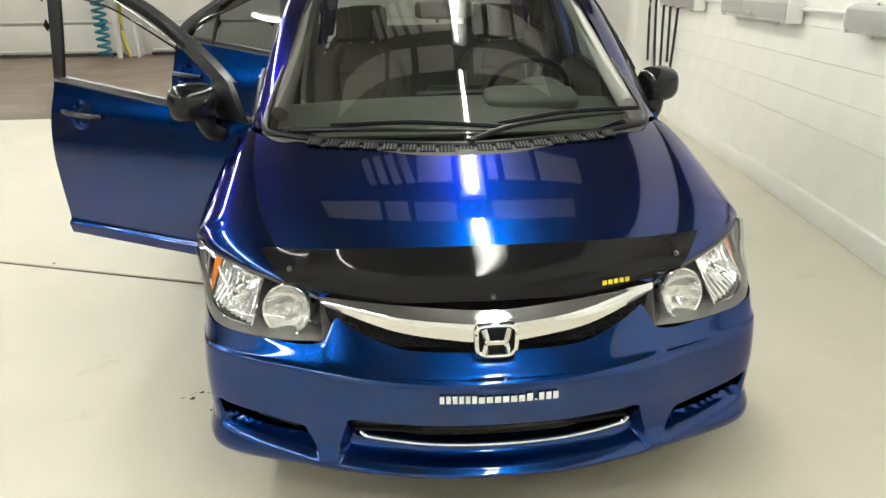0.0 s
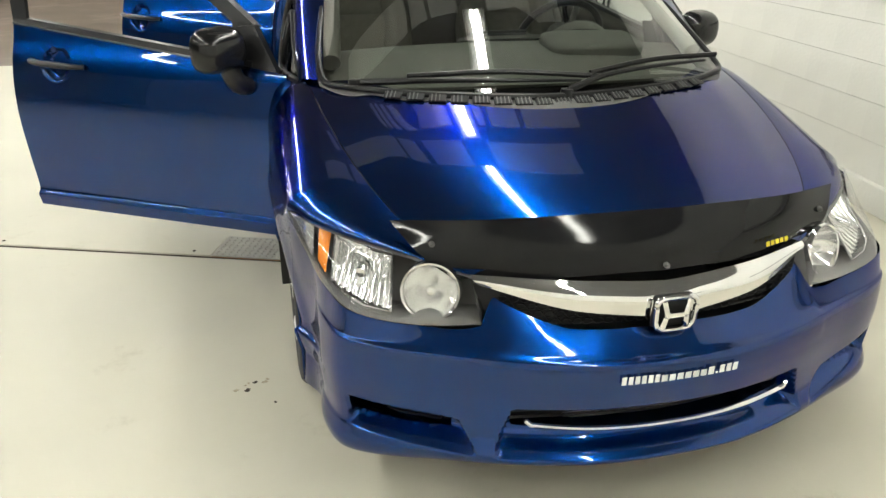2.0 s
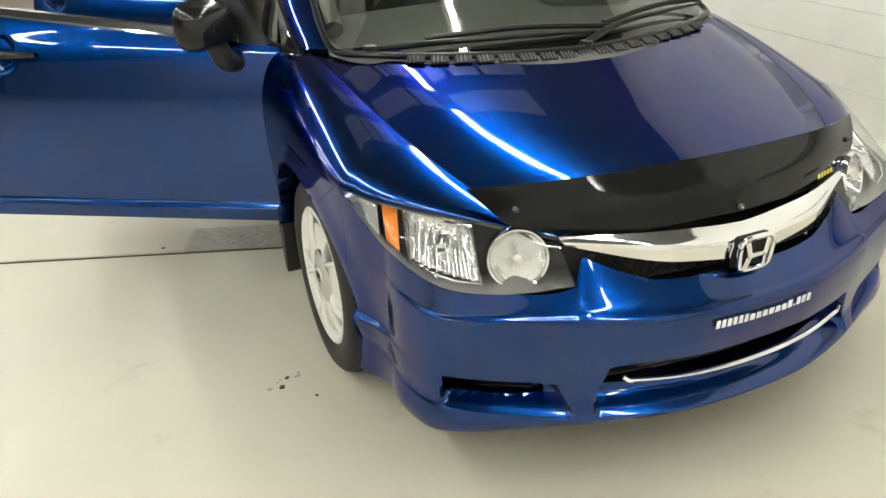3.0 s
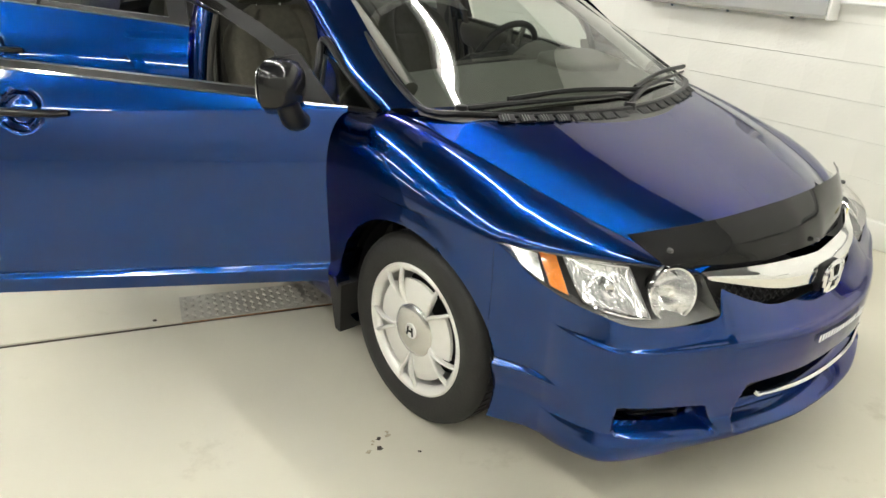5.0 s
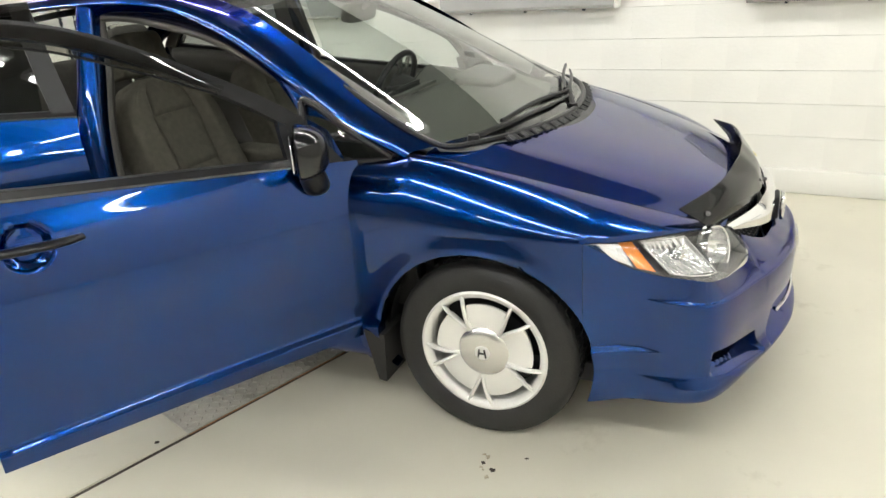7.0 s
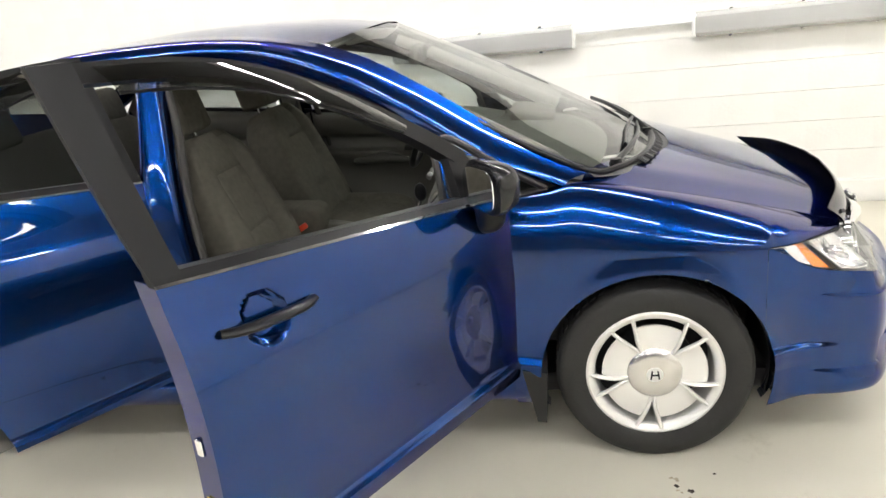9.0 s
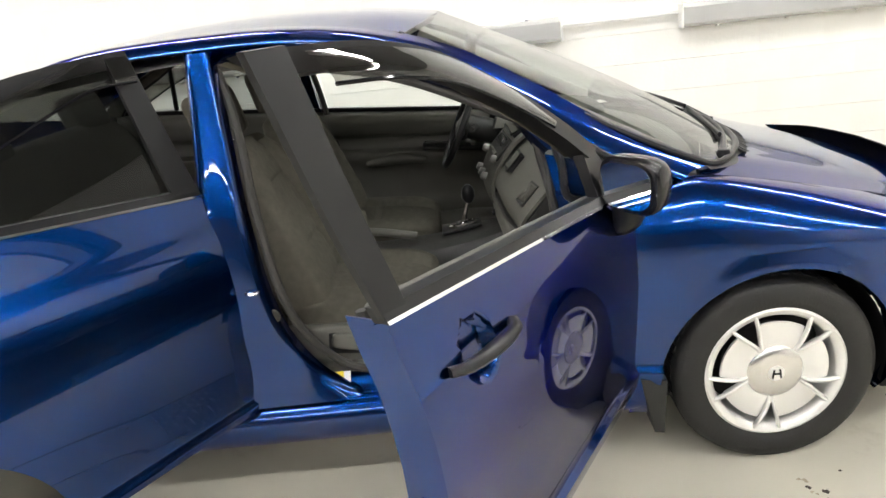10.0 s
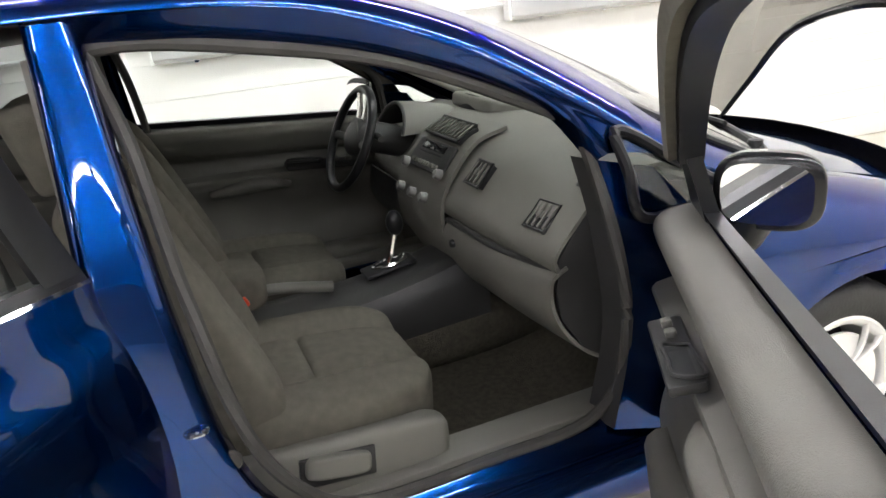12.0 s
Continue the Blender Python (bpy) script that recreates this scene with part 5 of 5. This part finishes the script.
def upholstery(size, place, rot, name, parent, label, wing, waist, seams, crown=0.0):
    """A padded cloth slab with raised side wings, a narrowed end and stitched grooves, all one piece."""
    b = bmesh.new()
    bmesh.ops.create_cube(b, size=2)
    bmesh.ops.subdivide_edges(b, edges=b.edges[:], cuts=47, use_grid_fill=True)
    for v in b.verts:
        x, y, z = v.co
        m = max(abs(x), abs(y), abs(z))
        r = (abs(x)**6 + abs(y)**6 + abs(z)**6)**(1 / 6)
        q = v.co * (m / r)
        if z > 0.2:
            side_wing = max(0.0, min(1.0, (abs(x) - 0.46) / 0.22))
            q.z += wing * side_wing * side_wing * (3 - 2 * side_wing) * (1 - 0.5 * max(0.0, abs(y) - 0.6))
            q.z += 0.10 * (1 - x * x) * (1 - y * y)
            line = abs(x) - (0.47 + 0.07 * y)
            q.z -= 0.16 * math.exp(-(line / 0.040)**2)
            for at_y in seams:
                if abs(x) < 0.50:
                    q.z -= 0.15 * math.exp(-((y - at_y) / 0.036)**2)
        q.x *= 1 - waist * max(0.0, -y)**2 - crown * max(0.0, y)**3
        v.co = q
    b.transform(pose(*place, *rot) @ Matrix.Diagonal((size[0] / 2, size[1] / 2, size[2] / 2, 1)))
    return part(name, b, CLOTH, parent, label)


def seat(x, driver):
    s = upholstery((0.52, 0.53, 0.19), (x, 2.195, 0.515), (4, 0, 0), "seat_cushion", car, "grey cloth front seat with stitched panels", 0.26, 0.10, (0.05, 0.55))
    upholstery((0.50, 0.62, 0.16), (x, 2.472, 0.842), (68, 0, 0), "backrest", s, "grey cloth backrest with raised sides", 0.40, -0.08, (-0.35, 0.45), 0.34)
    upholstery((0.26, 0.18, 0.12), (x, 2.610, 1.238), (76, 0, 0), "head_restraint", s, "rounded grey head restraint", 0.0, -0.12, ())
    for sg in (-1, 1):
        part("restraint_post", rod([(x + sg * 0.06, 2.575, 1.05), (x + sg * 0.06, 2.595, 1.16)], 0.007, n=2, sides=8), CHROME, s)
    sg = 1 if driver else -1
    pillow((0.075, 0.52, 0.13), (x + sg * 0.262, 2.205, 0.480), (4, sg * -6, 0), "side_cover", TRIM, s, 0.2, label="grey plastic seat side cover")
    part("lever_recess", box((0.012, 0.17, 0.070), (x + sg * 0.298, 2.215, 0.490), (6, sg * -6, 0), bevel=0.005), TRIM_DARK, s)
    pillow((0.030, 0.145, 0.050), (x + sg * 0.306, 2.215, 0.500), (10, sg * -6, 0), "recline_lever", TRIM, s, 0.3)
    part("seat_rail", box((0.36, 0.5, 0.06), (x, 2.16, 0.37), bevel=0.01), DARK, s)
    bx = x - sg * 0.285
    part("belt_stalk", box((0.022, 0.05, 0.16), (bx, 2.35, 0.59), (-28, 0, 0), bevel=0.008), TRIM_DARK, s)
    part("belt_buckle", box((0.026, 0.055, 0.025), (bx, 2.31, 0.662), (-28, 0, 0), bevel=0.005), RED, s, "red seat belt release")


seat(-0.388, False)
seat(0.365, True)
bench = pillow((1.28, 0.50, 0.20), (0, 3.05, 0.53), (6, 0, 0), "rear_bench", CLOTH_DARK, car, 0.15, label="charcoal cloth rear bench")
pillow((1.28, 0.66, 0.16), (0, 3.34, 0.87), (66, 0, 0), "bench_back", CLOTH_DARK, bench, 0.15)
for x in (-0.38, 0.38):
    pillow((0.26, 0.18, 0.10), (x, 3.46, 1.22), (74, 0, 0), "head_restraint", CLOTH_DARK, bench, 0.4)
for sgn in (-1, 1):
    part("seat_belt", strip([(sgn * 0.65, 2.56, 1.24), (sgn * 0.665, 2.55, 0.9), (sgn * 0.69, 2.50, 0.45)], [(sgn * 0.65, 2.525, 1.24), (sgn * 0.665, 2.515, 0.9), (sgn * 0.69, 2.465, 0.45)], (0.002, 0, 0), 12), TRIM_DARK, car)
    part("pillar_trim", loft([[(sgn * 0.60, 2.53, 1.40), (sgn * 0.69, 2.50, 0.95), (sgn * 0.70, 2.40, 0.45)], [(sgn * 0.585, 2.60, 1.40), (sgn * 0.66, 2.60, 0.95), (sgn * 0.67, 2.58, 0.45)]], 12, 4), TRIM, car)
    # same trim both sides; the paler driver-side colour paints in the light on it
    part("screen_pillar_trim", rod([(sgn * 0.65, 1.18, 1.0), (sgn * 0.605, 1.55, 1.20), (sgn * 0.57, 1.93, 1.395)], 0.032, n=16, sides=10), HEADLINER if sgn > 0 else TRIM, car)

# dashboard
D = [[(x, y, z) for x in (-0.66, -0.35, 0.0, 0.35, 0.66)] for y, z in ((0.98, 0.945), (1.20, 1.005), (1.40, 1.018), (1.54, 0.985), (1.635, 0.900), (1.685, 0.835), (1.672, 0.795))]
for r in D:
    for i, p in enumerate(r):
        edge = (p[0] / 0.66)**2
        r[i] = (p[0], p[1] - 0.045 * edge * (1 if p[1] > 1.3 else -2.4), p[2] - 0.015 * edge)
dash = part("dashboard", thick(loft(D, 40, 36), 0.01), TRIM, car, "grey moulded dashboard")
G = [[(x, y - 0.045 * (x / 0.66)**2, z - dz * (x / 0.66)**2) for x in (-0.66, -0.42, -0.14)] for y, z, dz in ((1.650, 0.800, 0.0), (1.695, 0.770, 0.0), (1.690, 0.690, 0.01), (1.630, 0.590, 0.01), (1.545, 0.520, 0.0), (1.42, 0.50, 0.0))]
gb = part("glove_box", thick(loft(G, 24, 24), 0.01), TRIM, dash, "grey glove box lid")
part("glove_latch", lathe([(0.0, 0.012), (0.011, 0.010), (0.013, 0.0)], 16, axis="y", place=(-0.20, 1.695, 0.735)), DARK, gb)
part("knee_panel", thick(loft([[(x, y, z) for x in (0.14, 0.4, 0.66)] for y, z in ((1.66, 0.79), (1.67, 0.68), (1.55, 0.52))], 16, 10), 0.01), TRIM_DARK, dash)
part("dash_shelf", rod([(-0.655, 1.622, 0.783), (-0.4, 1.668, 0.786), (-0.14, 1.680, 0.788)], 0.009, n=20, sides=8), TRIM_DARK, dash)


def vent(x, y, z, rz, w, rx):
    """A square outlet: dark throat, raised rim, upright vanes and a thumb tab."""
    m = pose(x, y, z, rx, 0, rz)
    b = box((w, 0.02, 0.076), (0, 0.0, 0), bevel=0.004)
    b.transform(m)
    v = part("air_vent", b, DARK, dash, "charcoal air vent with upright vanes")
    rim = rod([(sx * w / 2, 0.011, sz * 0.039) for sx, sz in ((-1, -1), (1, -1), (1, 1), (-1, 1), (-1, -1))], 0.005, n=0, sides=6)
    rim.transform(m)
    part("rim", rim, TRIM_DARK, v)
    n = max(4, round(w / 0.021))
    for k in range(n):
        b = box((0.006, 0.010, 0.066), (-w / 2 + w * (k + 0.5) / n, 0.012, 0), (0, 0, 24), bevel=0.001, seg=1)
        b.transform(m)
        part("vane", b, TRIM, v)
    b = box((0.018, 0.008, 0.018), (0, 0.019, 0), bevel=0.003)
    b.transform(m)
    part("tab", b, TRIM, v)


vent(-0.238, 1.606, 0.930, 2, 0.080, 45)
vent(-0.548, 1.592, 0.886, 8, 0.080, 48)
vent(0.60, 1.565, 0.900, -6, 0.09, 45)
prof = [(0.98, 0.90), (1.36, 0.955), (1.50, 0.965), (1.555, 0.905), (1.622, 0.82), (1.632, 0.74), (1.622, 0.66), (1.555, 0.56), (1.47, 0.51), (1.30, 0.50), (1.10, 0.60)]
for sgn in (-1, 1):
    part("dash_end", plate([(sgn * 0.655, y, z) for y, z in prof], (-sgn, 0, 0), 0.012), TRIM_DARK, dash, "charcoal dashboard end panel")
part("speaker_grille", lathe([(0.0, 0.004), (0.028, 0.003), (0.032, -0.004)], 24, axis="z", place=(-0.605, 1.500, 0.972)), TRIM_DARK, dash)
# centre stack, turned a little to the driver
stack = part("centre_console_panel", thick(loft([[(x, y + 0.06 * (x - 0.03), z) for x in (-0.13, 0.03, 0.19)] for y, z in ((1.47, 1.030), (1.575, 1.000), (1.665, 0.905), (1.705, 0.82), (1.700, 0.72), (1.64, 0.60))], 16, 28), 0.012), TRIM, dash, "grey centre stack")
SP = pose(0.03, 1.640, 0.945, 43, 0, 3)


def on_stack(b):
    b.transform(SP)
    return b


part("radio", on_stack(box((0.24, 0.014, 0.10), (0, 0, -0.005), bevel=0.006)), TRIM_DARK, stack, "charcoal radio")
part("radio_display", on_stack(box((0.15, 0.006, 0.026), (0, 0.008, 0.024), bevel=0.002)), GLOSS_BLACK, stack)
part("disc_slot", on_stack(box((0.14, 0.004, 0.005), (0, 0.009, 0.001), bevel=0.001)), DARK, stack)
for k in range(6):
    part("radio_button", on_stack(box((0.024, 0.008, 0.014), (-0.075 + 0.030 * k, 0.010, -0.035), bevel=0.002)), TRIM, stack)
vent(0.03, 1.565, 1.008, 2, 0.22, 62)
for dx, y, z in ((-0.095, 1.672, 0.912), (0.135, 1.686, 0.912), (-0.055, 1.712, 0.840), (0.03, 1.716, 0.838), (0.115, 1.720, 0.840)):
    k = lathe([(0.0, 0.022), (0.012, 0.021), (0.0155, 0.016), (0.017, 0.0)], 20, axis="y")
    k.transform(pose(dx, y, z, 28, 0, 2))
    part("climate_knob", k, KNOB, stack, "silver-rimmed climate knob")


# hooded rev counter before the wheel and a long display above it
def hood_arch(radius):
    def fn(u, v):
        t = math.pi * (0.04 + 0.92 * u)
        r = radius * (1 - 0.28 * v**1.5)
        return Vector((0.395 + r * 1.15 * math.cos(t), 1.655 - 0.045 * math.sin(t) * (1 - v) - 0.24 * v, 0.955 + r * 0.88 * math.sin(t) - 0.01 * v))
    return fn


part("instrument_hood", grid(hood_arch(0.122), 24, 10), TRIM, dash, "grey arched instrument hood")
part("hood_lining", grid(hood_arch(0.112), 24, 10), DARK, dash)
part("hood_lip", rod([hood_arch(0.117)(k / 16, 0) for k in range(17)], 0.0065, n=32, sides=8), TRIM_DARK, dash)
part("rev_counter", lathe([(0.0, 0.006), (0.078, 0.006), (0.084, -0.008)], 32, axis="y", place=(0.395, 1.52, 0.955)), GLOSS_BLACK, dash, "round black rev counter")
pillow((0.36, 0.20, 0.060), (0.30, 1.285, 1.018), (10, 0, 0), "display_hood", TRIM, dash, 0.2)
part("upper_display", grid(lambda u, v: (0.30 + 0.27 * (u - 0.5), 1.398 - 0.020 * (2 * u - 1)**2 - 0.030 * v, 1.004 + 0.058 * v - 0.012 * (2 * u - 1)**2), 16, 4), DARK, dash, "long dark upper instrument display")
# steering wheel
wc = Matrix.Translation((0.385, 1.80, 0.965)) @ Matrix.Rotation(radians(-64), 4, "X")
swb = bmesh.new()
rod([(0.182 * math.cos(t), 0.176 * math.sin(t), 0) for t in (2 * math.pi * k / 60 for k in range(61))], 0.0155, n=0, sides=10, bm=swb, cap=False)
swb.transform(wc)
sw = part("steering_wheel", swb, BLACK, car, "black three-spoke steering wheel")
hub = bmesh.new()
bmesh.ops.create_uvsphere(hub, u_segments=24, v_segments=14, radius=1)
bmesh.ops.scale(hub, vec=(0.082, 0.066, 0.034), verts=hub.verts[:])
hub.transform(wc @ Matrix.Translation((0, -0.01, -0.02)))
part("airbag_pad", hub, TRIM_DARK, sw)
for a, b in (((-0.06, 0.0), (-0.175, 0.012)), ((0.06, 0.0), (0.175, 0.012)), ((-0.02, -0.05), (-0.045, -0.165)), ((0.02, -0.05), (0.045, -0.165))):
    r = rod([(a[0], a[1], -0.02), ((a[0] + b[0]) / 2, (a[1] + b[1]) / 2, -0.014), (b[0], b[1], 0)], 0.016, n=8, sides=8, flat=0.6)
    r.transform(wc)
    part("spoke", r, MACHINED if b[1] < -0.1 else TRIM_DARK, sw)
part("column", rod([(0.375, 1.79, 0.985), (0.375, 1.55, 0.90)], 0.055, n=6, sides=14), TRIM_DARK, sw)
part("stalk", rod([(0.34, 1.72, 0.97), (0.20, 1.745, 0.985)], 0.011, n=6, sides=8), TRIM_DARK, sw)
part("stalk", rod([(0.41, 1.72, 0.97), (0.55, 1.745, 0.985)], 0.011, n=6, sides=8), TRIM_DARK, sw)
# console
con = part("centre_console", loft([[(-0.13, y, z - 0.24), (-0.115, y, z - 0.02), (0, y, z), (0.115, y, z - 0.02), (0.13, y, z - 0.24)][0:5] for y, z in ((1.56, 0.66), (1.75, 0.615), (1.95, 0.585), (2.25, 0.575), (2.45, 0.575))], 20, 20), TRIM_DARK, car, "charcoal centre console")
part("gear_plate", box((0.085, 0.17, 0.016), (0.035, 1.83, 0.616), (-8, 0, 0), bevel=0.008), DARK, con, "black gear selector plate")
part("gate_ring", rod([(0.035 + 0.026 * math.cos(t), 1.825 + 0.055 * math.sin(t), 0.627 - 0.0077 * math.sin(t)) for t in (2 * math.pi * k / 28 for k in range(29))], 0.007, n=0, sides=8, cap=False), CHROME, con, "oval chrome gear gate ring")
gl = part("gear_lever", rod([(0.03, 1.83, 0.61), (0.035, 1.795, 0.72)], 0.010, n=4, sides=8), CHROME, con)
kn = bmesh.new()
bmesh.ops.create_uvsphere(kn, u_segments=20, v_segments=12, radius=1)
bmesh.ops.scale(kn, vec=(0.026, 0.028, 0.042), verts=kn.verts[:])
kn.transform(Matrix.Translation((0.037, 1.79, 0.752)))
part("gear_knob", kn, BLACK, con, "black gear knob")
pillow((0.155, 0.30, 0.13), (0.0, 2.37, 0.685), (3, 0, 0), "arm_rest_lid", CLOTH, con, 0.3, label="grey cloth arm rest")
part("hand_brake", rod([(0.02, 2.02, 0.60), (0.02, 2.18, 0.635), (0.02, 2.24, 0.64)], 0.017, n=10, sides=10), TRIM, con)
# rear view mirror
rv = pillow((0.25, 0.04, 0.075), (0.0, 1.72, 1.345), (12, 0, 0), "interior_mirror", TRIM, car, 0.3, label="grey interior mirror")
part("mirror_stem", rod([(0, 1.70, 1.36), (0, 1.66, 1.385)], 0.012, n=4, sides=8), TRIM, rv)
for sgn in (-1, 1):
    pillow((0.40, 0.16, 0.018), (sgn * 0.30, 1.99, 1.425), (-14, 0, 0), "sun_visor", HEADLINER, car, 0.2)

car.location.x = 0.03
